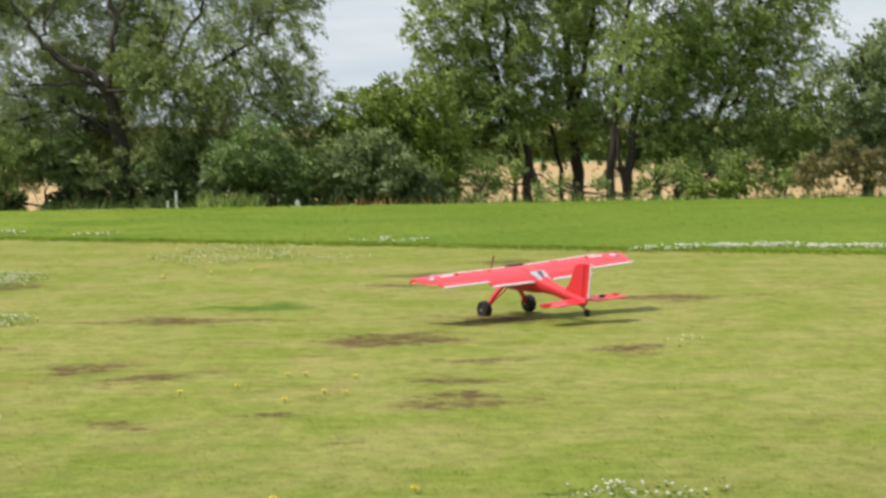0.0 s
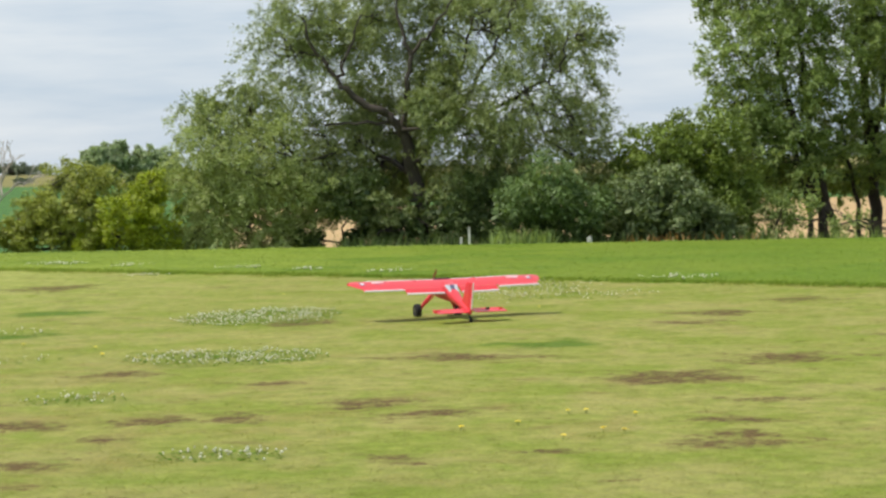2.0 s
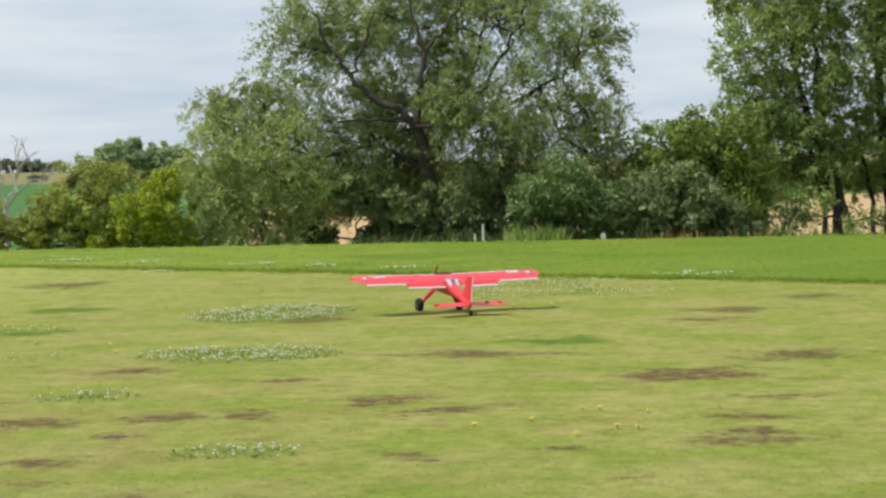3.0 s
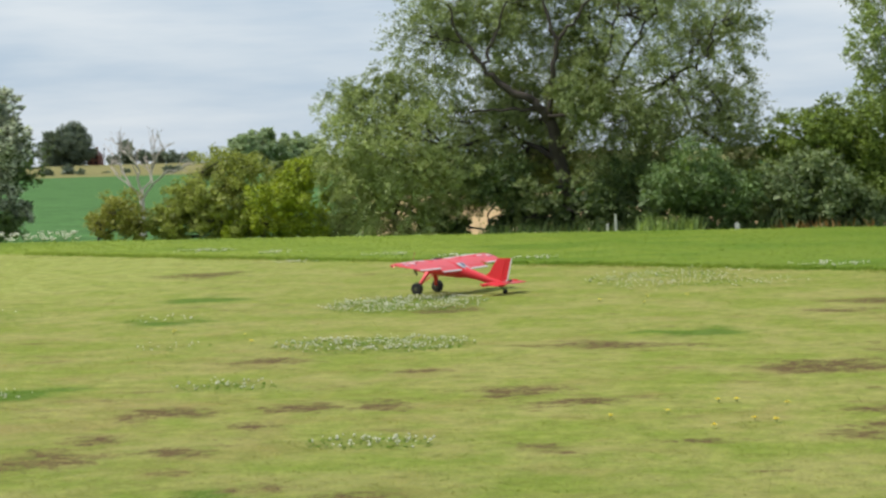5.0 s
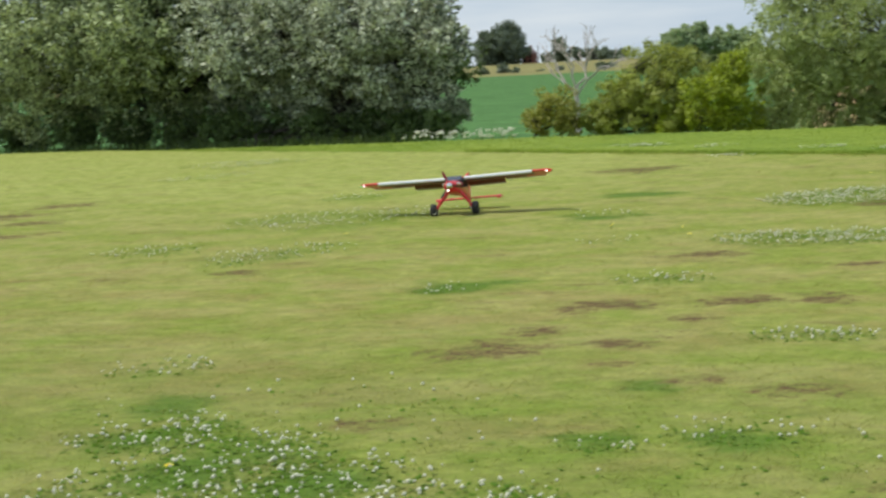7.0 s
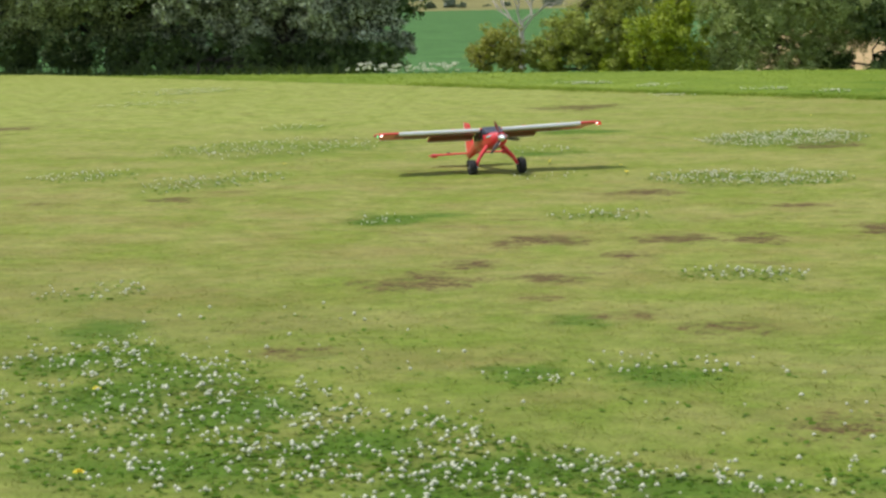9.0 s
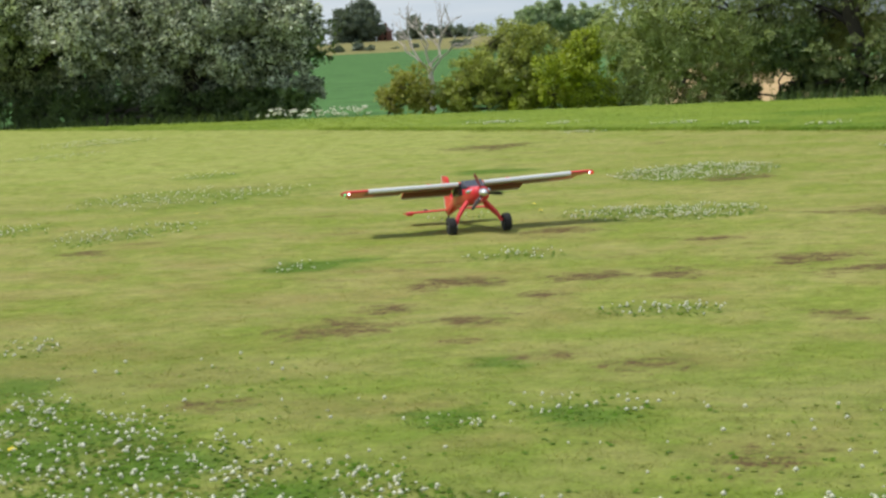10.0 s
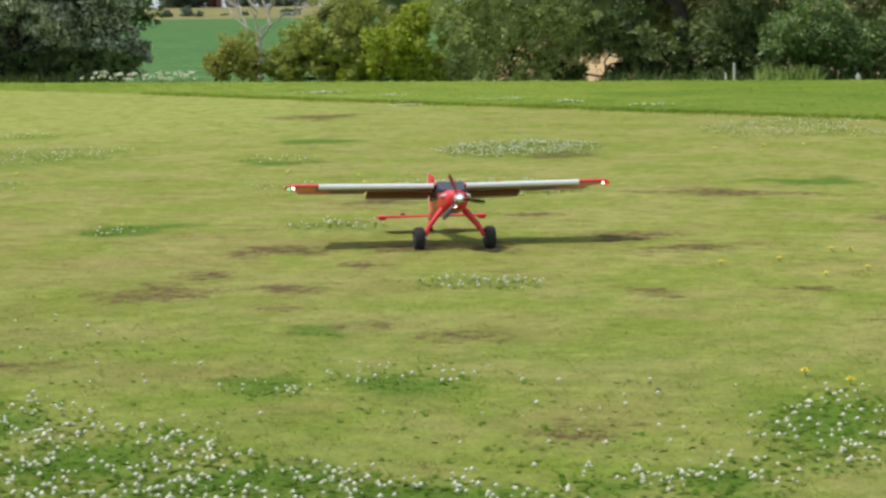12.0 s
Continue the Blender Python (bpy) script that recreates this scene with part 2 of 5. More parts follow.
leaf_grey = foliage("dull_green_leaves", (0.050, 0.088, 0.032), (0.310, 0.385, 0.180))
leaf_haw = foliage("hawthorn_leaves", (0.048, 0.080, 0.014), (0.285, 0.385, 0.075))
leaf_alder = foliage("alder_leaves", (0.085, 0.138, 0.036), (0.400, 0.520, 0.180), 0.32)
# leaf colour darkened to carry the shade under and behind the crowns
leaf_dark = foliage("shade_darkened_leaves", (0.030, 0.058, 0.018), (0.160, 0.230, 0.075))
leaf_olive = foliage("olive_leaves", (0.085, 0.112, 0.022), (0.490, 0.545, 0.125))
leaf_yellow = foliage("yellow_green_leaves", (0.090, 0.135, 0.010), (0.500, 0.590, 0.055))
leaf_rust = foliage("rusty_leaves", (0.100, 0.110, 0.020), (0.430, 0.430, 0.090))
leaf_red = foliage("red_tinged_leaves", (0.075, 0.078, 0.032), (0.280, 0.250, 0.110))
# leaf colours paled to stand in for the haze of distance
leaf_far = foliage("hazy_distant_leaves", (0.250, 0.330, 0.180), (0.430, 0.520, 0.300), hue_scale=0.2)
leaf_far_dark = foliage("distant_dark_leaves", (0.100, 0.135, 0.100), (0.170, 0.215, 0.150), hue_scale=0.1)
petal_mat = material("clover_petals", (0.64, 0.64, 0.50), 0.8, vary=0.25, scale=30)
yellow_mat = material("dandelion_petals", (0.88, 0.70, 0.02), 0.6, vary=0.1, scale=60)
stalk_mat = material("stalks", (0.12, 0.22, 0.04), 0.7, vary=0.2, scale=30)
red_mat = material("red_paint", (0.69, 0.032, 0.046), 0.40, vary=0.06, scale=5, shine=0.30, coat=0.35)
# a darker red that paints in the shade below the wing
under_mat = material("painted_underside_shade", (0.15, 0.014, 0.020), 0.45, vary=0.08, scale=6, shine=0.2)
white_mat = material("white_paint", (0.66, 0.64, 0.65), 0.45, vary=0.04, scale=8)
silver_mat = material("silver_paint", (0.78, 0.79, 0.81), 0.42, metal=0.1, vary=0.05, scale=8)
film_mat = material("pale_film", (0.48, 0.52, 0.56), 0.4, vary=0.1, scale=12)
blue_mat = material("navy_film", (0.10, 0.09, 0.17), 0.45, vary=0.1, scale=20)
rubber_mat = material("tyre_rubber", (0.018, 0.018, 0.019), 0.85, vary=0.25, scale=12, bump=0.5, bump_scale=60)
black_mat = material("black_plastic", (0.02, 0.02, 0.022), 0.5, vary=0.15, scale=10)
chrome_mat = material("polished_metal", (0.82, 0.82, 0.83), 0.18, metal=0.9, vary=0.04, scale=10)
blade_red_mat = material("prop_paint", (0.30, 0.035, 0.03), 0.45, vary=0.1, scale=10)
glass_mat = material("smoked_canopy", (0.060, 0.075, 0.072), 0.10, vary=0.1, scale=8, coat=0.4)
screen_mat = material("dark_windscreen", (0.045, 0.050, 0.075), 0.2, vary=0.1, scale=8)
lamp_white = material("landing_light_glow", (1.0, 0.98, 0.95), 0.3, vary=0.0, emit=3.5)
lamp_green = material("green_light_glow", (0.05, 0.9, 0.35), 0.3, vary=0.0, emit=1.6)
lamp_red = material("red_light_glow", (1.0, 0.05, 0.03), 0.3, vary=0.0, emit=0.8)
post_mat = material("weathered_post", (0.60, 0.60, 0.57), 0.8, vary=0.2, scale=8)
brick_mat = material("far_brick", (0.22, 0.085, 0.06), 0.85, vary=0.15, scale=0.5)
slate_mat = material("far_roof", (0.17, 0.10, 0.085), 0.8, vary=0.15, scale=0.5)
pane_mat = material("far_window", (0.04, 0.045, 0.05), 0.2, vary=0.1, scale=1)
dock_mat = foliage("dock_stems", (0.16, 0.085, 0.03), (0.38, 0.22, 0.07))

# ---- mesh tools ----


def part(name, bm, mat, parent=None, label=""):
    """Links a bmesh as one mesh object, under a thing or a part."""
    me = bpy.data.meshes.new(name)
    bm.to_mesh(me)
    bm.free()
    for m in mat if isinstance(mat, (list, tuple)) else [mat]:
        me.materials.append(m)
    ob = new(name, me)
    if parent:
        ob.parent = parent
    if label:
        ob["label"] = label
    return ob


def smooth(ob, angle=40):
    ob.data.polygons.foreach_set("use_smooth", np.ones(len(ob.data.polygons), bool))
    ob.data.set_sharp_from_angle(angle=radians(angle))
    return ob


def arrays(name, verts, faces, mat, parent=None):
    """A mesh from numpy arrays: all faces have the same number of corners."""
    me = bpy.data.meshes.new(name)
    n, k = faces.shape
    me.vertices.add(len(verts))
    me.vertices.foreach_set("co", np.asarray(verts, np.float32).ravel())
    me.loops.add(n * k)
    me.loops.foreach_set("vertex_index", faces.astype(np.int32).ravel())
    me.polygons.add(n)
    me.polygons.foreach_set("loop_start", np.arange(0, n * k, k, dtype=np.int32))
    me.update(calc_edges=True)
    for m in mat if isinstance(mat, (list, tuple)) else [mat]:
        me.materials.append(m)
    ob = new(name, me)
    if parent:
        ob.parent = parent
    return ob


def store(ob, name, values):
    ob.data.attributes.new(name, "FLOAT", "POINT").data.foreach_set("value", np.asarray(values, np.float32))


def tube(bm, points, radii, sides=8, index=0):
    """A tapered tube along points, closed at both ends."""
    rings = []
    for i, (p, r) in enumerate(zip(points, radii)):
        p = Vector(p)
        d = (Vector(points[min(i + 1, len(points) - 1)]) - Vector(points[max(i - 1, 0)])).normalized()
        a = d.orthogonal().normalized() if not rings else (side - d * side.dot(d)).normalized()
        side, b = a, d.cross(a)
        rings.append([bm.verts.new(p + (a * math.cos(k * math.tau / sides) + b * math.sin(k * math.tau / sides)) * r) for k in range(sides)])
    for u, v in zip(rings, rings[1:]):
        for k in range(sides):
            bm.faces.new((u[k], u[(k + 1) % sides], v[(k + 1) % sides], v[k])).material_index = index
    bm.faces.new(list(reversed(rings[0]))).material_index = index
    bm.faces.new(rings[-1]).material_index = index


def loft(bm, rings, close=True, index=0):
    """Skin over rings of equal length."""
    made = [[bm.verts.new(p) for p in ring] for ring in rings]
    for u, v in zip(made, made[1:]):
        n = len(u)
        for k in range(n):
            bm.faces.new((u[k], u[(k + 1) % n], v[(k + 1) % n], v[k])).material_index = index
    if close:
        bm.faces.new(list(reversed(made[0]))).material_index = index
        bm.faces.new(made[-1]).material_index = index
    bmesh.ops.recalc_face_normals(bm, faces=bm.faces)


def box(bm, size, at, bevel=0.0):
    m = Matrix.Translation(at) @ Matrix.Diagonal((*size, 1))
    vs = bmesh.ops.create_cube(bm, size=1, matrix=m)["verts"]
    if bevel:
        bmesh.ops.bevel(bm, geom=list({e for v in vs for e in v.link_edges}), offset=bevel, segments=2, affect="EDGES")


# ---- the ground ----
CREST = 40.0


def mown_edge(x):
    return 24.2 - 0.57 * x


BARE_A = [(-4.21, 9.17, 0.31, 0.28), (-4.19, 9.90, 0.18, 0.28), (-3.52, 9.58, 0.14, 0.21), (-2.80, 8.48, 0.18, 0.13), (-2.34, 8.20, 0.20, 0.17), (-3.51, 10.53, 0.16, 0.15), (-3.35, 8.89, 0.11, 0.11), (-3.40, 11.36, 0.30, 0.22), (-3.03, 11.46, 0.23, 0.28), (-4.23, 11.05, 0.20, 0.22), (-2.34, 12.14, 0.24, 0.24), (-3.23, 13.35, 0.19, 0.23), (-4.53, 14.16, 0.23, 0.31), (-1.74, 9.80, 0.13, 0.16), (-4.31, 19.01, 0.33, 0.38), (-1.38, 6.42, 0.17, 0.26), (-3.85, 7.15, 0.14, 0.13)]
BARE_B = [(-0.48, 13.72, 0.39, 0.38), (0.26, 14.87, 0.38, 0.44), (-2.38, 12.12, 0.26, 0.30), (-1.84, 11.62, 0.23, 0.22), (-4.50, 14.11, 0.21, 0.39), (-0.03, 11.33, 0.19, 0.15), (-0.02, 10.66, 0.21, 0.14), (0.18, 12.31, 0.14, 0.15), (-3.23, 13.34, 0.16, 0.23), (-0.20, 19.57, 0.33, 0.31), (-2.09, 15.21, 0.52, 0.23), (0.55, 21.42, 0.36, 0.37), (-4.31, 18.74, 0.33, 0.37), (-4.01, 10.97, 0.13, 0.14), (-3.50, 10.53, 0.13, 0.15)]
BARE_C = [(-0.49, 13.48, 0.42, 0.36), (0.16, 12.32, 0.17, 0.12), (0.01, 11.25, 0.22, 0.13), (1.04, 12.83, 0.18, 0.20), (-0.58, 9.12, 0.13, 0.08), (-0.56, 18.43, 0.26, 0.27), (-2.13, 15.02, 0.34, 0.18), (0.03, 10.33, 0.35, 0.19), (-1.00, 10.04, 0.17, 0.12), (1.85, 16.70, 0.43, 0.28), (-15.03, 20.73, 0.36, 0.65), (-14.74, 18.97, 0.41, 0.57), (-13.54, 17.91, 0.25, 0.40), (-12.68, 16.28, 0.29, 0.34), (-7.95, 13.02, 0.17, 0.23), (-9.11, 25.57, 0.54, 0.59)]
DEEP_GREEN = [(-1.49, 16.23, 0.32, 0.32), (-2.72, 7.03, 0.17, 0.18), (-3.00, 8.26, 0.15, 0.18), (-4.93, 7.39, 0.28, 0.25), (-1.51, 16.15, 0.41, 0.26), (-7.40, 20.65, 0.37, 0.48), (-2.21, 7.12, 0.23, 0.24), (-5.64, 11.97, 0.34, 0.31), (-6.60, 17.55, 0.37, 0.35)]
CLOVER_NEAR = [(-4.02, 6.10, 0.39, 0.80), (-3.45, 6.01, 0.39, 0.48), (-2.80, 5.70, 0.43, 0.44), (-2.22, 5.51, 0.44, 0.32), (-1.66, 5.49, 0.37, 0.23), (-4.59, 6.78, 0.28, 0.40), (-3.17, 5.23, 0.52, 0.37), (-2.28, 5.15, 0.48, 0.25), (-0.56, 6.67, 0.23, 0.62), (-1.09, 5.69, 0.21, 0.19), (-0.79, 5.87, 0.18, 0.28)]
CLOVER_FAR = [(-5.66, 11.90, 0.26, 0.24), (-8.42, 14.30, 0.38, 0.77), (-9.76, 14.59, 0.37, 0.43), (-9.68, 17.93, 1.01, 1.24), (-4.33, 12.42, 0.32, 0.28), (-11.17, 21.13, 0.34, 0.57), (-2.27, 7.26, 0.24, 0.25), (-2.65, 6.90, 0.15, 0.15), (-5.62, 8.44, 0.23, 0.31)]
CLOVER_DENSE = [(0.64, 7.72, 0.34, 0.16), (-2.63, 9.88, 0.34, 0.20), (-4.05, 15.30, 0.72, 0.55), (-4.86, 19.75, 0.70, 1.10)]
CLOVER_THIN = [(-18.42, 30.85, 0.91, 1.29), (-16.51, 26.46, 0.53, 0.97), (-2.61, 23.48, 0.87, 1.78), (-6.79, 18.00, 0.33, 0.52), (-1.62, 22.61, 0.58, 0.72), (1.47, 13.10, 0.14, 0.24), (-2.67, 23.42, 0.73, 1.33), (-5.67, 15.15, 0.27, 0.36), (-9.70, 14.47, 0.44, 0.42), (-8.24, 14.28, 0.37, 0.87), (-17.87, 30.04, 0.49, 0.97)]
CLOVER_EDGE = [(2.60, 23.09, 0.53, 0.54), (3.51, 23.06, 0.59, 0.65), (4.48, 22.68, 0.52, 0.64), (-0.73, 25.45, 0.50, 0.65), (-5.02, 28.12, 0.29, 0.81), (-11.52, 32.44, 0.49, 0.94), (-9.89, 31.37, 0.37, 0.65), (-7.74, 30.02, 0.35, 0.77), (-6.48, 29.16, 0.25, 0.71), (-8.78, 28.69, 0.34, 0.54), (5.31, 22.14, 0.52, 0.62)]


def ripple(x, y, seed=0.0):
    """Cheap uneven field between about -1 and 1."""
    return (np.sin(x * 3.1 + 1.3 * np.sin(y * 1.7 + seed)) + np.sin(y * 3.7 + 1.1 * np.sin(x * 2.3 + seed * 2)) + np.sin((x + y) * 7.3 + seed)) / 3


def within(spots, x, y, soft=0.5, seed=0.0):
    """How deep the places lie in any of the oval spots: 0 outside, 1 inside."""
    best = np.zeros_like(x)
    for cx, cy, rx, ry in spots:
        near = (np.abs(x - cx) < 2 * rx + 0.3) & (np.abs(y - cy) < 2 * ry + 0.3)
        d = np.hypot((x[near] - cx) / rx, (y[near] - cy) / ry) * (1 + 0.4 * ripple(x[near] * 1.2, y[near] * 1.2, cy)) * (1 + 0.55 * ripple(x[near] * 3, y[near] * 3, seed + cx))
        best[near] = np.maximum(best[near], np.clip(((1.45 if soft > 1 else 1.25) - d) / soft, 0, 1))
    return best


def state(x, y):
    """Bare soil and lush growth at places of the lawn; the near lawn is darkened as well."""
    bare = within([(cx, cy, rx * 1.25, ry * 1.15) for cx, cy, rx, ry in BARE_A + BARE_B + BARE_C], x, y, 1.05)
    lush = np.maximum(within(CLOVER_NEAR, x, y, 0.95, 2.0), 0.9 * within(DEEP_GREEN, x, y, 0.6, 4.0))
    lush = np.maximum(lush, 0.32 * within(CLOVER_FAR + CLOVER_DENSE, x, y, 0.6, 5.0))
    # near lawn: lusher growth, plus cloud shade put into the colour
    lush = np.maximum(lush, 0.38 * np.clip((11.0 - y) / 4.0, 0, 1) * (0.75 + 0.25 * ripple(x * 0.7, y * 0.7, 1.0)))
    return bare * (1 - lush), lush


def dry_and_sheen(x, y):
    """Near lawn dun, far lawn paled in place of sheen, bank lighter leftward."""
    near = np.clip((17.0 - y) / 6.0, -1, 1) * np.clip((-0.5 - x) / 4.0, 0, 1)
    near = np.where(near > 0, near, -np.clip((y - 17.0) / 6.0, 0, 1) * np.clip((-6.0 - x) / 5.0, 0, 1))
    return np.where(y > mown_edge(x), 2.8 * np.clip((-1.0 - x) / 8.0, 0, 1) - 1.0, near)


def height(x, y):
    """Lawn, a step up to the rough grass, the crest, then lower fields that rise far off."""
    over = y - mown_edge(x)
    z = 0.006 * ripple(x * 0.8, y * 0.8) + np.clip(over / 0.35, 0, 1) * (y < CREST + 2) * (0.026 + 0.010 * ripple(x * 4, y * 4) - 0.075 * np.clip((y - 33) / 7, 0, 1))
    z = z - 0.75 * np.clip((y - CREST) / 5.0, 0, 1) ** 1.0
    far = np.clip((y - 700) / 180.0, 0, 1)
    return z + 5.6 * far * far * (3 - 2 * far) - 0.25 * np.clip((y - 60) / 400, 0, 1)


xs = np.concatenate([-np.geomspace(3200, 30, 26), np.arange(-29, -13, 0.3), np.arange(-13, 6, 0.09), np.arange(6, 26, 0.35), np.geomspace(26.5, 3200, 26)])
ys = np.concatenate([-np.geomspace(2500, 4, 14), np.arange(-3.5, 4, 0.5), np.arange(4, 24, 0.1), np.arange(24, 47, 0.25), np.geomspace(47.5, 1000, 60), np.geomspace(1100, 4500, 7)])
gx, gy = np.meshgrid(xs, ys)
gx, gy = gx.ravel(), gy.ravel()
nx, ny = len(xs), len(ys)
i, j = np.meshgrid(np.arange(nx - 1), np.arange(ny - 1))
corner = (j * nx + i).ravel()
quads = np.stack([corner, corner + 1, corner + nx + 1, corner + nx], 1)
ground = arrays("ground", np.stack([gx, gy, height(gx, gy)], 1), quads, [lawn_mat, rough_mat, crop_mat, stubble_mat, verge_mat])
bare, lush = state(gx, gy)
store(ground, "bare", bare), store(ground, "lush", lush), store(ground, "dry", dry_and_sheen(gx, gy))
mx, my = gx[quads].mean(1), gy[quads].mean(1)
kind = np.where(my > mown_edge(mx), 1, 0)
kind = np.where(my > CREST + 3.5, np.where(mx > -0.265 * my, 3, 2), kind)
kind = np.where(my > CREST + 3.5, np.where((mx > -0.265 * my) & (my > 135), 2, kind), kind)
kind = np.where((my > 740), 4, kind)
ground.data.polygons.foreach_set("material_index", kind.astype(np.int32))
ground.data.polygons.foreach_set("use_smooth", np.ones(len(quads), bool))
tagged(ground, "mown lawn with brown bare patches, rough grass, fields beyond", "ground", kind="structure")


def grass(name, count, region, tall, wide, mat, label, seed, tuft=1, spread=0.03):
    """Thin upright blades over a region of the lawn, singly or in tufts of one shade, denser near by."""
    rng = np.random.default_rng(seed)
    x, y = region(rng, count)
    stays = rng.random(len(x)) > 0.85 * state(x, y)[0]
    x, y = x[stays], y[stays]
    tone = np.repeat(rng.random(len(x)), tuft)
    size = np.repeat(rng.uniform(0.5, 1.3, len(x)), tuft)
    x, y = np.repeat(x, tuft), np.repeat(y, tuft)
    n = len(x)
    if tuft > 1:
        x, y = x + rng.normal(0, spread, n) * size, y + rng.normal(0, spread, n) * size
    z = height(x, y)
    turn, lean = rng.uniform(0, math.tau, n), rng.normal(0, 1.8, (n, 2))
    h = tall * rng.uniform(0.5, 1.3, n) * (size if tuft > 1 else 1)
    b, l = state(x, y)
    h *= (1 - 0.6 * b) * (1 + 0.5 * l)
    w = wide * rng.uniform(0.6, 1.4, n) * (1 + y * 0.03)
    base, half = np.stack([x, y, z - 0.004], 1), np.stack([np.cos(turn) * w, np.sin(turn) * w, 0 * w], 1)
    tip = base + np.stack([lean[:, 0] * h, lean[:, 1] * h, h], 1)
    verts = np.stack([base - half, base + half, tip], 1).reshape(-1, 3)
    ob = arrays(name, verts, np.arange(3 * n).reshape(n, 3), mat)
    store(ob, "bare", np.repeat(b, 3)), store(ob, "lush", np.repeat(l, 3)), store(ob, "dry", np.repeat(dry_and_sheen(x, y), 3))
    store(ob, "tone", np.repeat(tone, 3))
    return tagged(ob, label, "grass", kind="stuff")


def lawn_region(rng, count):
    d, a = 5 + 31 * rng.random(count) ** 1.1, np.radians(rng.uniform(-14, 41, count))
    x, y = -np.sin(a) * d, np.cos(a) * d
    keep = y < mown_edge(x)
    return x[keep], y[keep]


def rough_region(rng, count):
    x = rng.uniform(-34, 13, count)
    e = np.clip(mown_edge(x), 16, CREST)
    y = e + (CREST + 0.4 - e) * rng.random(count) ** 1.3
    return x, y


grass("lawn_grass", 170000, lawn_region, 0.010, 0.0022, blade_mat, "short mown grass blades, pale green and straw coloured", 3)
grass("lawn_tufts", 26000, lawn_region, 0.0085, 0.0034, blade_mat, "small uneven tufts in the mown grass, some straw coloured", 6, 11)
grass("rough_grass", 120000, rough_region, 0.012, 0.0045, rough_blade_mat, "longer bright green unmown grass on the bank", 4)



def edge_region(rng, count):
    x = rng.uniform(-15, 8, count)
    return x, mown_edge(x) + rng.normal(0.12, 0.12, count)


grass("edge_grass", 13000, edge_region, 0.034, 0.005, rough_blade_mat, "ragged taller grass along the mown edge", 5)



def worn_edge_region(rng, count):
    x = rng.uniform(-15, 8, count)
    x = x[ripple(x * 0.5, x * 0.3, 3.0) > -0.1]
    return x, mown_edge(x) - np.abs(rng.normal(0.0, 0.22, len(x)))


grass("dry_edge_grass", 9000, worn_edge_region, 0.022, 0.005, blade_mat, "pale dry grass below the mown edge", 7)

# ---- clover and dandelions ----


def clover(spot, density, seed, size=0.011):
    """White clover heads on short stalks, with low leaves round them."""
    rng = np.random.default_rng(seed)
    cx, cy, rx, ry = spot
    n = int(min(density * math.pi * rx * ry, 2200)) + 6
    a, r = rng.uniform(0, math.tau, n), np.sqrt(rng.random(n)) * (0.9 + 0.35 * rng.random(n))
    x, y = cx + rx * r * np.cos(a), cy + ry * r * np.sin(a)
    thin = rng.random(n) < 0.15 + 0.85 * (ripple(x * 4, y * 5, seed) + 0.6 * ripple(x * 11, y * 9, seed + 2) > 0.0)
    x, y = x[thin], y[thin]
    z = height(x, y) + rng.uniform(0.012, 0.036, len(x))
    s = size * rng.uniform(0.5, 1.3, len(x))
    knob = np.array([(1, 0, 0), (0.3, 0.95, 0), (-0.8, 0.6, 0), (-0.8, -0.6, 0), (0.3, -0.95, 0), (0, 0, 0.85), (0, 0, -0.8)])
    tri = np.array([(0, 1, 5), (1, 2, 5), (2, 3, 5), (3, 4, 5), (4, 0, 5), (1, 0, 6), (2, 1, 6), (3, 2, 6), (4, 3, 6), (0, 4, 6)])
    heads = np.stack([x, y, z], 1)[:, None] + knob[None] * s[:, None, None]
    faces = (np.arange(len(x)) * 7)[:, None, None] + tri[None]
    top = new("clover_patch")
    top.location = (cx, cy, 0)
    shift = np.array([cx, cy, 0])
    arrays("flower_heads", heads.reshape(-1, 3) - shift, faces.reshape(-1, 3), petal_mat, top)["label"] = "small white clover heads"
    m = int(n * 1.5)
    a, r = rng.uniform(0, math.tau, m), np.sqrt(rng.random(m)) * 1.15
    lx, ly = cx + rx * r * np.cos(a), cy + ry * r * np.sin(a)
    lz = height(lx, ly) + rng.uniform(0.002, 0.008, m)
    w = 0.011 * rng.uniform(0.6, 1.5, m)
    t = rng.uniform(0, math.tau, m)
    tilt = rng.normal(0, 0.18, (m, 2))
    flat = np.stack([np.stack([np.cos(t + q) * w, np.sin(t + q) * w, (np.cos(t + q) * tilt[:, 0] + np.sin(t + q) * tilt[:, 1]) * w], 1) for q in (0, 1.57, 3.14, 4.71)], 1)
    verts = np.stack([lx, ly, lz], 1)[:, None] + flat
    arrays("clover_leaves", verts.reshape(-1, 3) - shift, np.arange(4 * m).reshape(m, 4), clover_leaf_mat, top)["label"] = "low dark green leaves"
    return tagged(top, "white clover in flower growing in the mown lawn", "clover", kind="stuff")


clover_leaf_mat = foliage("clover_leaf", (0.085, 0.175, 0.014), (0.125, 0.235, 0.026), 0.4, shine=0.04)
for k, spot in enumerate(CLOVER_NEAR):
    clover(spot, 370, 50 + k, 0.0088)
for k, spot in enumerate(CLOVER_DENSE):
    clover(spot, 430, 80 + k, 0.0088)
for k, spot in enumerate(CLOVER_FAR):
    clover(spot, 210 if spot[3] < 0.35 else 100, 84 + k, 0.0085)
for k, spot in enumerate(((-2.3, 6.7, 1.4, 0.8), (-4.3, 7.5, 0.9, 0.8), (-0.9, 6.2, 0.9, 0.5))):
    clover(spot, 22, 160 + k, 0.0090)
for k, spot in enumerate(CLOVER_THIN):
    clover(spot, 80, 110 + k, 0.0085)
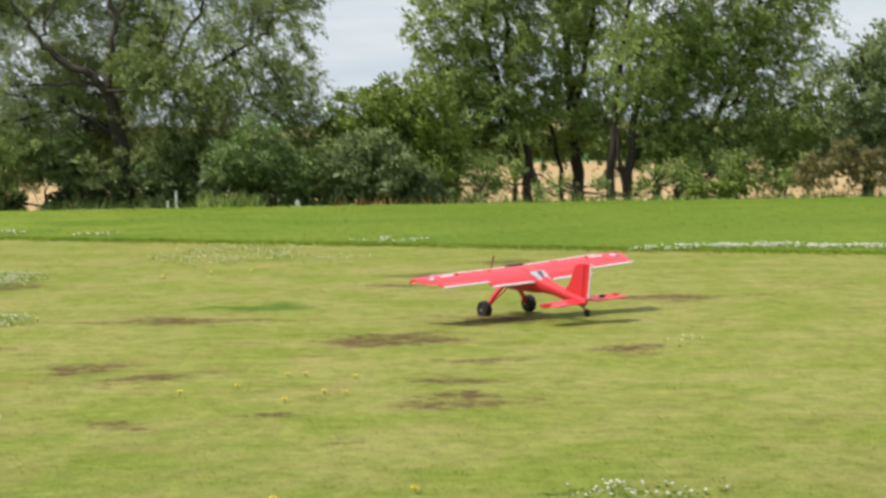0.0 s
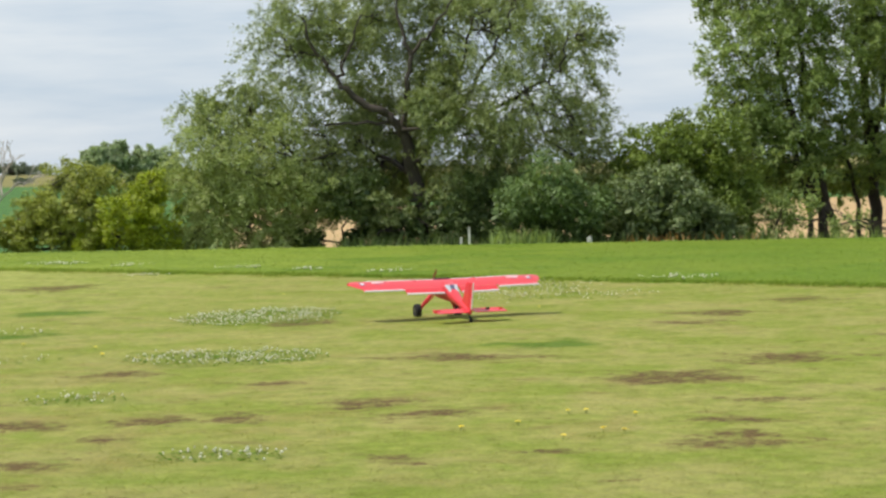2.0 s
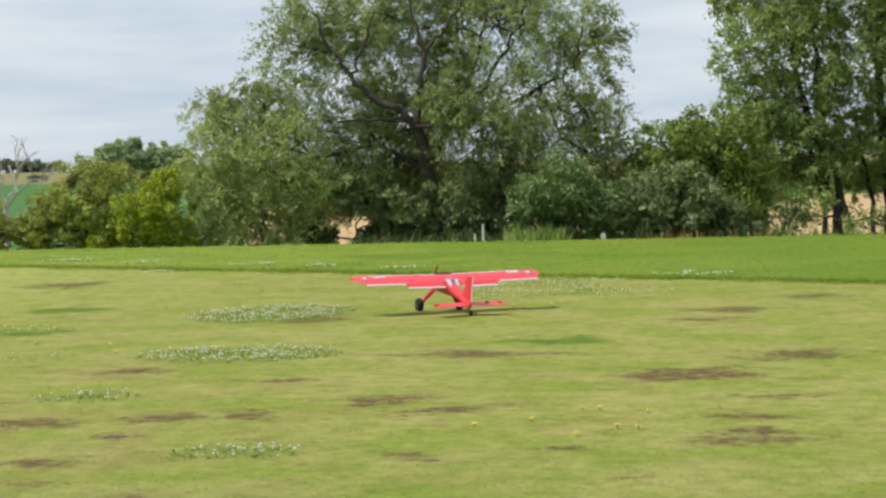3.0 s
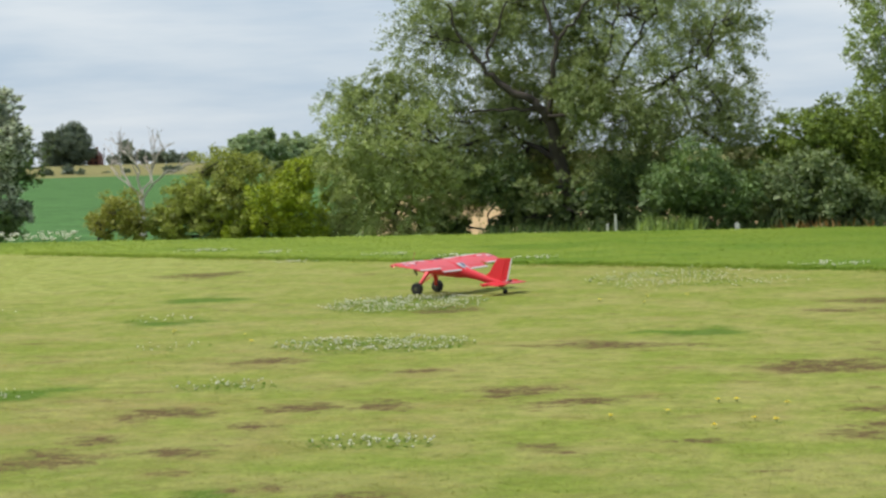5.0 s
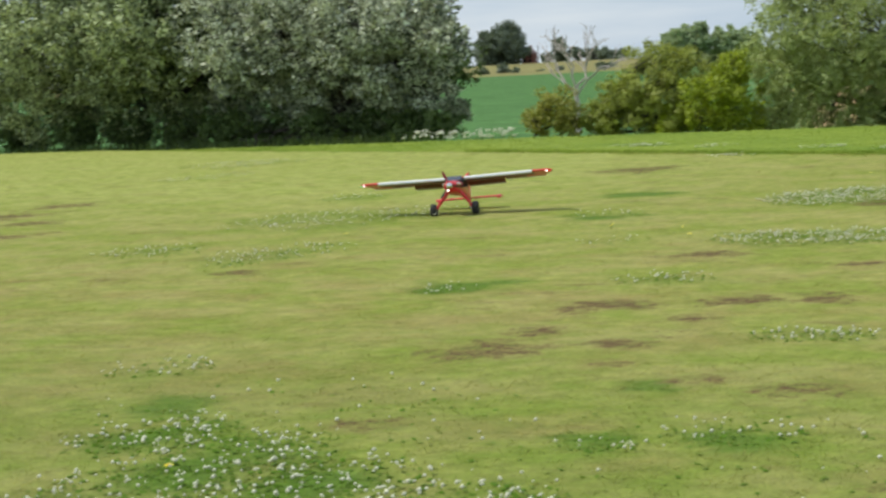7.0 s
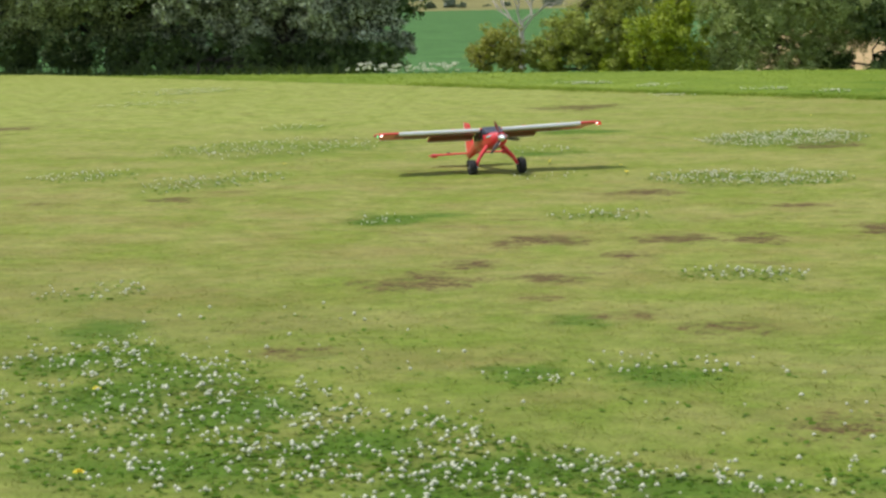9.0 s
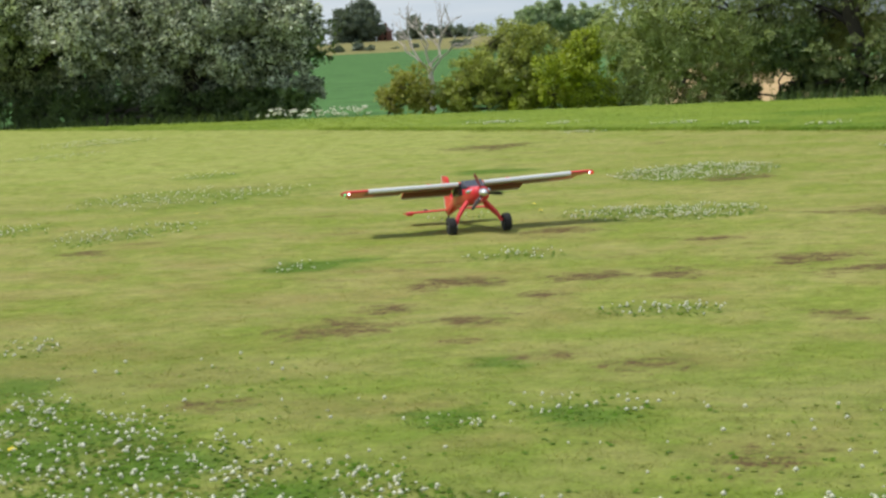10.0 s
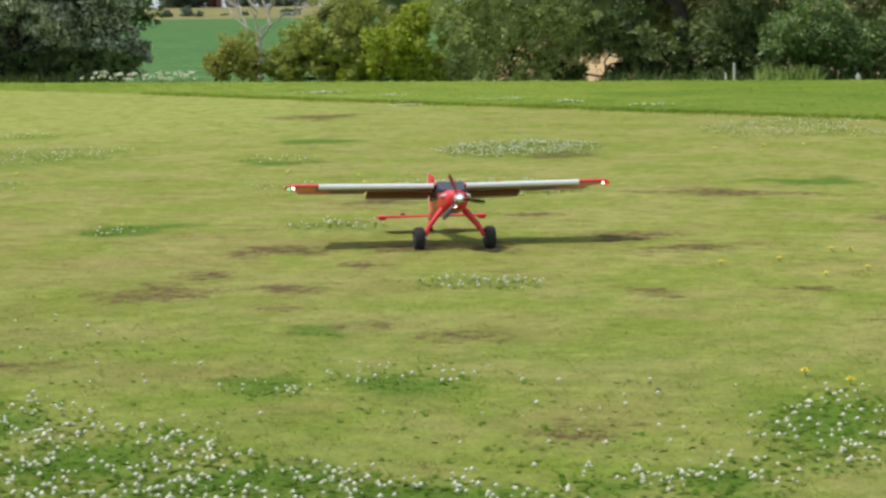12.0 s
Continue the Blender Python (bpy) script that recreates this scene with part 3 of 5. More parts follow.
for k, spot in enumerate(CLOVER_EDGE):
    clover((spot[0], spot[1], spot[2], spot[3] * 0.45), 600 if spot[0] > 2 else 170, 140 + k, 0.014)


def dandelion():
    top = new("dandelion")
    bm = bmesh.new()
    tube(bm, [(0, 0, 0), (0.004, 0.002, 0.012), (0.006, 0.003, 0.022)], [0.0022, 0.002, 0.0025], 5)
    part("stalk", bm, stalk_mat, top)
    bm = bmesh.new()
    for ring, (n, r, z) in enumerate(((11, 0.017, 0.024), (8, 0.011, 0.028), (5, 0.006, 0.031))):
        for k in range(n):
            a, w = k * math.tau / n + ring, 0.0045
            d, s = Vector((math.cos(a), math.sin(a), 0)), Vector((-math.sin(a), math.cos(a), 0))
            mid = Vector((0.006, 0.003, z))
            bm.faces.new([bm.verts.new(p) for p in (mid - s * w * 0.4, mid + d * r - s * w, mid + d * r * 1.1, mid + d * r + s * w, mid + s * w * 0.4)])
    part("flower", bm, yellow_mat, top, "bright yellow flower head")
    return tagged(top, "yellow dandelion in flower in the lawn", "dandelion", "dandelions in the lawn")


first = dandelion()
YELLOW = [(-1.55, 10.87), (-1.25, 11.06), (-1.01, 11.59), (-0.91, 11.62), (-0.62, 11.45), (-0.95, 10.52), (-0.75, 10.79), (-0.63, 10.74), (-6.16, 16.45), (-5.13, 15.48), (-5.45, 23.30), (-2.07, 20.35), (-0.21, 7.81), (-2.89, 19.71), (-2.49, 20.35), (-2.40, 19.40), (-2.09, 20.51), (-13.52, 20.32), (-8.55, 15.98), (-5.43, 16.21), (-0.57, 7.46), (-0.75, 7.61), (-3.41, 5.00), (-4.13, 6.18), (-6.21, 16.61), (-5.15, 15.56), (-2.90, 19.87), (-2.45, 20.08)]
for k, (x, y) in enumerate(YELLOW):
    m = pose(x, y, float(height(np.array(x), np.array(y))), 0, 0, 77 * k)
    if k:
        copy_thing(first, m)
    else:
        first.matrix_basis = m

# ---- trees and shrubs ----


def leaves(name, clumps, per, spread, length, width, mat, parent, rng, droop=0.25):
    """Small single leaves scattered in clumps."""
    c = np.repeat(clumps[:, :3], per, 0)
    s = np.repeat(clumps[:, 3], per)
    n = len(c)
    off = rng.normal(0, 1, (n, 3))
    off /= np.linalg.norm(off, axis=1)[:, None]
    off *= (rng.random(n) ** 0.45)[:, None] * s[:, None] * spread
    off[:, 2] *= 0.8
    p = c + off
    along = rng.normal(0, 1, (n, 3)) + off / (s[:, None] + 1e-6) * 0.8
    along[:, 2] -= droop
    along /= np.linalg.norm(along, axis=1)[:, None]
    outward = off / (np.linalg.norm(off, axis=1)[:, None] + 1e-9) + np.array((0, 0, 0.45)) + rng.normal(0, 0.45, (n, 3))
    across = np.cross(along, outward)
    across /= np.linalg.norm(across, axis=1)[:, None] + 1e-9
    L, W = length * rng.uniform(0.6, 1.4, n)[:, None], width * rng.uniform(0.6, 1.4, n)[:, None]
    fold = np.cross(along, across) * W * 0.35
    verts = np.stack([p, p + along * L * 0.5 + across * W + fold, p + along * L, p + along * L * 0.5 - across * W + fold], 1)
    return arrays(name, verts.reshape(-1, 3), np.arange(4 * n).reshape(n, 4), mat, parent)


def sprays(name, clumps, shoots, per, length, width, mat, parent, rng, droop=0.5, reach=2.0):
    """Narrow leaves set along thin arching shoots that grow outward from each clump."""
    base = np.repeat(clumps, shoots, 0)
    n = len(base)
    d = base[:, 4:] * 0.8 + rng.normal(0, 0.62, (n, 3)) + np.array((0, 0, 0.30))
    d /= np.linalg.norm(d, axis=1)[:, None]
    span = base[:, 3] * rng.uniform(0.5, 1.0, n) * reach
    start = base[:, :3] + rng.normal(0, 0.35, (n, 3)) * base[:, 3:4]
    start, d, span = np.repeat(start, per, 0), np.repeat(d, per, 0), np.repeat(span, per)[:, None]
    n = len(d)
    u = rng.uniform(0.05, 1, n)[:, None]
    p = start + d * span * u + np.array((0, 0, -droop)) * span * u * u + rng.normal(0, 0.025, (n, 3))
    along = d * 0.7 + rng.normal(0, 0.6, (n, 3)) - np.array((0, 0, droop)) * (0.4 + u)
    along /= np.linalg.norm(along, axis=1)[:, None]
    across = np.cross(along, d + np.array((0, 0, 0.6)) + rng.normal(0, 0.5, (n, 3)))
    across /= np.linalg.norm(across, axis=1)[:, None] + 1e-9
    L, W = length * rng.uniform(0.6, 1.3, n)[:, None], width * rng.uniform(0.6, 1.4, n)[:, None]
    fold = np.cross(along, across) * W * 0.35
    verts = np.stack([p, p + along * L * 0.5 + across * W + fold, p + along * L, p + along * L * 0.5 - across * W + fold], 1)
    return arrays(name, verts.reshape(-1, 3), np.arange(4 * n).reshape(n, 4), mat, parent)


def bend(a, b, rng, steps=5, wob=0.08):
    a, b = np.array(a, float), np.array(b, float)
    d = np.linalg.norm(b - a)
    pts = [a + (b - a) * k / steps + (rng.normal(0, wob * d, 3) * math.sin(math.pi * k / steps)) for k in range(steps + 1)]
    return [tuple(p) for p in pts]


def tree(name, label, stems, lobes, mat, seed, clumps=14, per=70, leaf=(0.10, 0.022), fill=0.4, twig=0.016, tight=0.28, group="", category="tree", bark=None, droop=0.25, core=0, shoots=0, reach=2.0, clear=0.0):
    """stems: lists of (x, y, z, radius) for the trunk and main limbs. lobes: the boughs of the crown."""
    rng = np.random.default_rng(seed)
    base = np.array(stems[0][0][:3])
    top = new(name)
    top.location = base
    joints = []
    for number, stem in enumerate(stems):
        stem = [np.array(s, float) for s in stem]
        pts, rad = [], []
        for u, v in zip(stem, stem[1:]):
            for k in range(4):
                w = u + (v - u) * k / 4
                pts.append(w[:3] - base + (rng.normal(0, 0.035, 3) if pts else 0)), rad.append(w[3])
        pts.append(stem[-1][:3] - base), rad.append(stem[-1][3])
        bm = bmesh.new()
        tube(bm, pts, rad, 9)
        smooth(part("limb" if number else "trunk", bm, bark or bark_mat, top, "dark rough bark"), 60)
        joints += [(p, r) for p, r in zip(pts[2:], rad[2:])] or [(pts[-1], rad[-1])]
    J = np.array([p for p, r in joints])
    JR = np.array([r for p, r in joints])
    spots = []
    bm = bmesh.new()
    for x, y, z, r in lobes:
        centre = np.array((x, y, z)) - base
        d = np.linalg.norm(J - centre, axis=1) + 0.6 * np.maximum(0, J[:, 2] - centre[2])
        k = int(d.argmin())
        root = J[k] if np.linalg.norm(J[k] - centre) < 3.2 or centre[2] > 2.2 else np.array((centre[0], centre[1], min(0.0, centre[2] - 0.2)))
        limb = bend(root, centre, rng, 5, 0.06)
        r0 = min(JR[k] * 0.7, 0.03 + 0.022 * r * 2)
        tube(bm, limb, np.linspace(r0, twig, 6), 6)
        n = max(6, int(clumps * (r / 1.0) ** 1.3))
        v = rng.normal(0, 1, (n, 3))
        v /= np.linalg.norm(v, axis=1)[:, None]
        far = fill + (1.02 - fill) * rng.random(n) ** 0.6
        if n > 6:
            far[: n // 4] *= 0.55
        ends = centre + v * (far * r)[:, None] * np.array((1.0, 1.0, 0.92))
        for e in ends[: max(3, n // 3)]:
            tube(bm, bend(limb[rng.integers(2, 6)], e, rng, 3, 0.07), np.linspace(twig, 0.005, 4), 4)
        grown = np.concatenate([ends, (tight * min(max(r, 0.35), 1.3) * rng.uniform(0.65, 1.25, n))[:, None], v], 1)
        if clear:  # leaves hiding the main limbs from the camera's side are left out
            gap = np.hypot(ends[:, None, 0] - J[None, :, 0], ends[:, None, 2] - J[None, :, 2])
            grown = grown[~((gap < clear) & (ends[:, None, 1] < J[None, :, 1] + 0.5)).any(1)]
        spots.append(grown)
    tagged(smooth(part("branchwork", bm, bark or bark_mat, top), 60), kind="stuff")
    spots = np.concatenate(spots)
    if shoots:
        sprays("crown", spots, shoots, max(2, per // shoots), leaf[0], leaf[1], mat, top, rng, droop, reach)
    else:
        leaves("crown", spots, per, 1.0, leaf[0], leaf[1], mat, top, rng, droop)
    if core:
        inner = np.array([(x - base[0], y - base[1], z - base[2], r * 0.78) for x, y, z, r in lobes])
        leaves("inner_crown", inner, core, 1.0, leaf[0] * (1.2 if shoots else 1.9), leaf[1] * (1.6 if shoots else 2.4), mat, top, rng, droop)
    return tagged(top, label, category, group)


WILLOW = [(-12.49, 46.38, 0.68, 1.27), (-11.51, 47.13, 2.55, 1.20), (-10.12, 45.91, 2.76, 1.32), (-10.21, 44.69, 4.15, 1.21), (-9.41, 46.67, 4.77, 1.42), (-9.70, 45.44, 1.35, 0.95), (-7.42, 46.20, 5.20, 1.47),
          (-5.68, 44.98, 4.66, 1.35), (-4.47, 46.95, 4.49, 1.17), (-3.55, 45.73, 4.35, 0.72), (-4.77, 44.51, 3.09, 1.26), (-3.74, 46.49, 2.60, 1.00), (-6.17, 45.26, 2.12, 1.36), (-4.96, 47.24, 1.58, 1.41),
          (-3.40, 46.02, 1.29, 0.84), (-6.50, 44.80, 1.10, 0.95), (-8.44, 46.77, 1.60, 1.00), (-7.82, 45.55, 6.20, 1.07), (-5.98, 47.53, 6.19, 1.11), (-8.57, 46.31, 3.13, 0.78), (-8.69, 45.08, 2.19, 0.76),
          (-7.99, 47.06, 1.52, 0.79), (-7.27, 45.84, 3.73, 0.92), (-6.57, 44.62, 2.89, 0.90), (-9.20, 46.60, 1.68, 0.94), (-8.06, 47.30, 2.61, 0.87), (-8.86, 47.67, 3.25, 0.96), (-7.56, 47.44, 1.45, 0.79),
          (-7.32, 47.81, 3.19, 0.88), (-12.10, 44.60, 2.75, 0.70), (-11.20, 44.60, 3.10, 0.70), (-3.50, 45.00, 2.20, 0.75), (-5.20, 44.60, 2.20, 0.80), (-8.35, 44.30, 0.75, 0.62), (-7.95, 44.20, 0.30, 0.50),
          (-9.10, 44.50, 0.95, 0.55), (-6.60, 43.90, 2.50, 0.60), (-7.00, 43.80, 3.05, 0.50), (-9.20, 44.10, 0.75, 0.42), (-7.60, 44.10, 0.55, 0.40), (-8.30, 45.50, 5.00, 0.90), (-6.60, 45.20, 5.20, 0.90),
          (-9.90, 45.00, 5.00, 0.80), (-5.20, 46.00, 5.30, 0.90), (-8.80, 44.80, 4.30, 0.60), (-6.70, 45.60, 3.90, 0.70)]
tree("willow_tree", "broad old willow with a leaning dark trunk and airy crown", [
    [(-7.10, 44.9, -0.75, 0.200), (-7.16, 44.8, 0.2, 0.175), (-7.34, 44.7, 1.5, 0.150), (-7.51, 44.5, 2.2, 0.135), (-7.69, 44.4, 2.55, 0.105)],
    [(-7.69, 44.4, 2.55, 0.105), (-7.98, 44.3, 2.80, 0.092), (-8.49, 44.2, 3.06, 0.080), (-8.92, 44.2, 3.42, 0.062), (-9.26, 44.2, 3.93, 0.048), (-9.55, 44.2, 4.32, 0.038), (-9.75, 44.2, 5.0, 0.022)],
    [(-8.98, 44.2, 3.48, 0.048), (-8.86, 44.2, 3.92, 0.040), (-8.68, 44.2, 4.29, 0.032), (-8.40, 44.2, 5.0, 0.018)],
    [(-7.55, 44.5, 2.35, 0.090), (-7.45, 44.3, 3.04, 0.066), (-7.37, 44.2, 3.58, 0.060), (-7.28, 44.2, 4.06, 0.055), (-7.46, 44.2, 4.46, 0.042), (-7.58, 44.2, 5.3, 0.024)],
    [(-7.28, 44.2, 4.06, 0.048), (-7.03, 44.2, 4.37, 0.040), (-6.75, 44.2, 4.62, 0.034), (-6.30, 44.2, 5.3, 0.020)],
    [(-7.33, 44.9, 1.64, 0.075), (-6.90, 45.3, 2.45, 0.060), (-6.50, 45.3, 3.39, 0.045), (-6.17, 45.0, 4.21, 0.036), (-5.88, 44.6, 5.0, 0.020)],
    [(-6.90, 45.3, 2.45, 0.050), (-6.05, 45.2, 3.26, 0.044), (-5.58, 44.9, 4.11, 0.036), (-5.17, 44.5, 4.67, 0.026), (-4.95, 44.3, 5.3, 0.016)],
    [(-6.70, 45.4, 2.40, 0.050), (-5.68, 45.4, 2.80, 0.044), (-4.41, 44.9, 3.39, 0.034), (-3.92, 44.6, 3.76, 0.026), (-3.78, 44.5, 4.5, 0.014)],
    [(-7.69, 44.4, 2.55, 0.050), (-8.59, 44.2, 2.58, 0.036), (-9.31, 44.2, 2.55, 0.020)],
    [(-7.34, 44.9, 1.38, 0.060), (-8.54, 45.2, 2.03, 0.042), (-9.72, 44.4, 1.76, 0.030), (-10.84, 44.2, 2.10, 0.016)],
], WILLOW, leaf_willow, 11, clumps=46, per=119, leaf=(0.090, 0.0150), fill=0.35, tight=0.26, droop=0.4, core=120, shoots=7, reach=2.0, clear=0.07)

SALLOW = [(-12.05, 44.40, 2.13, 1.07), (-10.80, 45.16, 1.19, 1.54), (-11.90, 44.30, 0.35, 0.90), (-12.35, 43.90, 1.25, 0.75), (-12.55, 44.20, -0.05, 0.60), (-11.00, 43.80, 0.35, 0.85), (-10.40, 43.90, 0.10, 0.60),
          (-10.05, 44.00, 0.25, 0.55), (-9.75, 44.20, 0.75, 0.60), (-11.80, 43.60, 1.90, 0.80), (-10.90, 43.50, 1.50, 0.80), (-10.20, 43.60, 2.20, 0.70), (-9.50, 43.70, 1.30, 0.60), (-11.50, 43.50, 0.90, 0.70)]
tree("sallow_tree", "spreading pale grey-green sallow beside the old willow", [
    [(-10.6, 44.9, -0.75, 0.10), (-10.65, 44.8, 0.3, 0.08), (-10.9, 44.6, 1.2, 0.05), (-11.3, 44.5, 2.0, 0.03)],
    [(-10.65, 44.8, 0.2, 0.06), (-10.1, 44.6, 1.0, 0.045), (-9.8, 44.5, 1.7, 0.025)],
    [(-10.65, 44.8, 0.1, 0.06), (-11.5, 44.5, 0.6, 0.045), (-12.2, 44.4, 1.3, 0.025)],
], SALLOW, leaf_sallow, 12, clumps=50, per=105, leaf=(0.080, 0.0150), fill=0.4, tight=0.27, droop=0.25, core=110, shoots=7, reach=1.9)

tree("willow_shrub", "rounded blue-green shrub at the crest of the bank", [[(-4.4, 42.7, -0.6, 0.08), (-4.35, 42.7, 0.3, 0.05)]], [(-4.14, 42.20, 1.08, 0.87), (-4.74, 42.69, 0.60, 0.71), (-3.44, 42.39, 0.58, 0.77), (-4.16, 42.88, 0.28, 0.64)], leaf_blue, 21, 56, 95, (0.085, 0.024), category="shrub", core=90)
tree("elder_shrub", "dull grey-green shrub at the crest of the bank", [[(-1.3, 43.1, -0.6, 0.08), (-1.3, 43, 0.3, 0.05)]], [(-1.96, 42.60, 0.91, 0.85), (-2.35, 43.09, 0.36, 0.64), (-1.43, 42.79, 0.54, 0.85), (-1.76, 43.28, 0.17, 0.50), (-0.55, 42.98, 0.15, 0.57)], leaf_grey, 22, 56, 95, (0.095, 0.028), category="shrub", core=90)
tree("hawthorn", "dense yellow-green hawthorn with dark hollows", [[(-0.9, 44.7, -0.7, 0.12), (-0.85, 44.6, 0.6, 0.09), (-0.7, 44.6, 1.3, 0.06)]], [(-1.88, 44.00, 1.76, 0.80), (-1.28, 44.74, 2.00, 0.74), (-0.54, 44.28, 1.85, 0.81), (-0.93, 45.02, 1.23, 1.04), (-0.31, 44.57, 0.97, 0.88), (-0.44, 44.11, 0.36, 0.80), (-2.43, 44.85, 1.40, 0.59), (-1.24, 44.39, 0.37, 0.73)], leaf_haw, 23, 54, 95, (0.075, 0.026), category="shrub", core=90)

ALDERS = "slender trees in a row"
tree("alder_tree", "slender many-stemmed tree with leaning trunks", [
    [(1.95, 47, -0.75, 0.13), (1.75, 47, 0.5, 0.11), (1.35, 47, 2.0, 0.09), (0.9, 47, 3.6, 0.06), (0.6, 47, 5.2, 0.03)],
    [(2.2, 47, -0.75, 0.10), (1.95, 47, 0.5, 0.09), (1.5, 47.1, 2.4, 0.07), (1.35, 47.2, 4.2, 0.05), (1.4, 47.2, 6.0, 0.03)],
    [(1.55, 46.8, -0.75, 0.07), (1.5, 46.8, 0.6, 0.06), (1.1, 46.7, 2.2, 0.04), (0.5, 46.6, 3.3, 0.02)],
], [(-0.01, 46.10, 4.02, 1.07), (0.92, 47.21, 4.33, 1.25), (-0.16, 46.52, 2.87, 0.85), (0.78, 47.64, 2.89, 1.18), (0.48, 46.95, 1.69, 0.93), (1.25, 46.26, 1.54, 0.84), (-0.39, 47.37, 5.29, 0.94), (0.80, 46.69, 5.61, 1.24), (1.29, 47.80, 0.94, 0.60), (0.47, 47.11, 1.16, 0.62), (1.81, 46.42, 3.62, 0.92), (0.17, 47.54, 6.75, 0.94), (1.22, 46.85, 6.92, 0.93), (0.30, 46.20, 2.30, 0.75), (1.20, 46.20, 2.40, 0.75), (1.30, 46.30, 5.00, 0.85)], leaf_alder, 31, 52, 105, (0.080, 0.0220), 0.4, tight=0.24, group=ALDERS, core=60, droop=0.25, shoots=7, reach=1.7, clear=0.10)
tree("alder_tree", "tall slender tree with one dark upright trunk", [
    [(3.05, 48, -0.75, 0.17), (3.05, 48, 0.8, 0.14), (2.95, 48, 2.4, 0.12), (2.7, 48, 4.0, 0.08), (2.8, 48, 6.2, 0.04)],
    [(3.0, 48, 1.6, 0.09), (3.3, 48, 3.0, 0.07), (3.6, 48.1, 4.6, 0.05), (3.7, 48.1, 6.2, 0.03)],
    [(2.75, 47.8, -0.75, 0.06), (2.6, 47.8, 0.8, 0.05), (2.3, 47.8, 2.4, 0.03)],
], [(2.64, 47.10, 3.90, 1.17), (2.28, 48.21, 2.48, 0.88), (3.25, 47.52, 2.45, 1.02), (3.68, 48.64, 3.97, 1.13), (2.98, 47.95, 5.42, 1.27), (3.86, 47.26, 5.61, 1.10), (2.61, 48.37, 6.67, 0.96), (3.52, 47.69, 7.24, 1.11), (2.84, 48.80, 1.52, 0.73), (2.39, 48.11, 1.12, 0.61), (3.43, 47.42, 1.24, 0.66), (3.30, 46.60, 1.65, 0.70), (2.10, 46.70, 1.70, 0.65), (3.00, 46.80, 4.70, 0.90)], leaf_alder, 32, 52, 105, (0.080, 0.0220), 0.4, tight=0.24, group=ALDERS, core=60, droop=0.25, shoots=7, reach=1.7, clear=0.10)
tree("alder_tree", "slender twin-stemmed tree with dark trunks", [
    [(3.7, 46, -0.75, 0.11), (3.7, 46, 0.6, 0.10), (3.85, 46, 2.2, 0.08), (4.1, 46, 4.0, 0.05), (4.4, 46, 6.0, 0.03)],
    [(4.12, 46, -0.75, 0.13), (4.12, 46, 0.4, 0.11), (4.35, 46, 2.0, 0.08), (4.9, 46, 3.8, 0.05)],
    [(4.05, 46, 0.0, 0.07), (3.9, 45.9, 0.6, 0.05), (3.85, 45.8, 1.4, 0.03)],
], [(4.29, 45.10, 3.14, 1.12), (4.52, 46.21, 1.88, 1.08), (4.98, 45.52, 4.03, 1.14), (4.15, 46.64, 0.97, 0.70), (5.26, 45.95, 0.96, 0.77), (4.59, 45.26, 5.41, 1.20), (5.36, 46.37, 6.66, 1.08), (4.26, 45.69, 6.73, 0.91), (5.51, 46.80, 2.66, 0.94), (4.76, 46.11, 0.96, 0.69), (5.35, 45.60, 1.35, 0.80), (4.60, 45.40, 2.40, 0.80), (5.60, 45.60, 3.40, 0.80)], leaf_alder, 33, 52, 105, (0.080, 0.0220), 0.4, tight=0.24, group=ALDERS, core=60, droop=0.25, shoots=7, reach=1.7, clear=0.10)
tree("alder_tree", "wide slender-stemmed tree with leaning trunks", [
    [(4.75, 46.6, -0.75, 0.11), (4.9, 46.6, 0.6, 0.10), (5.4, 46.6, 2.2, 0.08), (5.9, 46.6, 4.0, 0.05), (6.2, 46.6, 5.8, 0.03)],
    [(5.2, 46.6, -0.75, 0.12), (5.5, 46.6, 0.5, 0.10), (6.3, 46.6, 1.8, 0.08), (7.1, 46.6, 3.4, 0.05), (7.4, 46.6, 5.0, 0.03)],
    [(5.3, 46.5, -0.75, 0.09), (5.8, 46.5, 0.3, 0.07), (6.9, 46.4, 1.0, 0.05), (7.8, 46.4, 1.9, 0.03)],
], [(6.02, 45.70, 3.26, 1.22), (7.10, 46.81, 3.68, 1.17), (6.59, 46.12, 1.97, 1.23), (7.82, 47.24, 2.90, 1.19), (7.98, 46.55, 4.17, 1.17), (8.23, 45.86, 1.81, 0.92), (7.37, 46.97, 0.91, 0.94), (8.17, 46.29, 0.78, 0.78), (6.66, 47.40, 5.04, 1.27), (7.75, 46.71, 5.49, 1.17), (7.00, 46.02, 6.60, 1.08), (6.19, 47.14, 0.67, 0.71), (6.30, 45.50, 1.05, 0.80), (7.30, 45.60, 1.40, 0.80), (7.90, 45.80, 0.75, 0.70)], leaf_alder, 34, 52, 105, (0.080, 0.0220), 0.42, tight=0.24, group=ALDERS, core=60, droop=0.25, shoots=7, reach=1.7, clear=0.10)
tree("ash_tree", "dark green bushy tree", [[(9.6, 45.6, -0.75, 0.14), (9.6, 45.6, 1.2, 0.1), (9.9, 45.6, 2.6, 0.06)]], [(9.16, 44.70, 2.16, 0.98), (10.13, 45.69, 1.26, 1.24), (8.97, 45.08, 1.03, 0.76), (10.74, 46.07, 2.42, 1.25), (11.23, 45.46, 1.25, 1.24), (9.95, 44.84, 3.00, 0.85)], leaf_grey, 35, 44, 90, (0.10, 0.03))
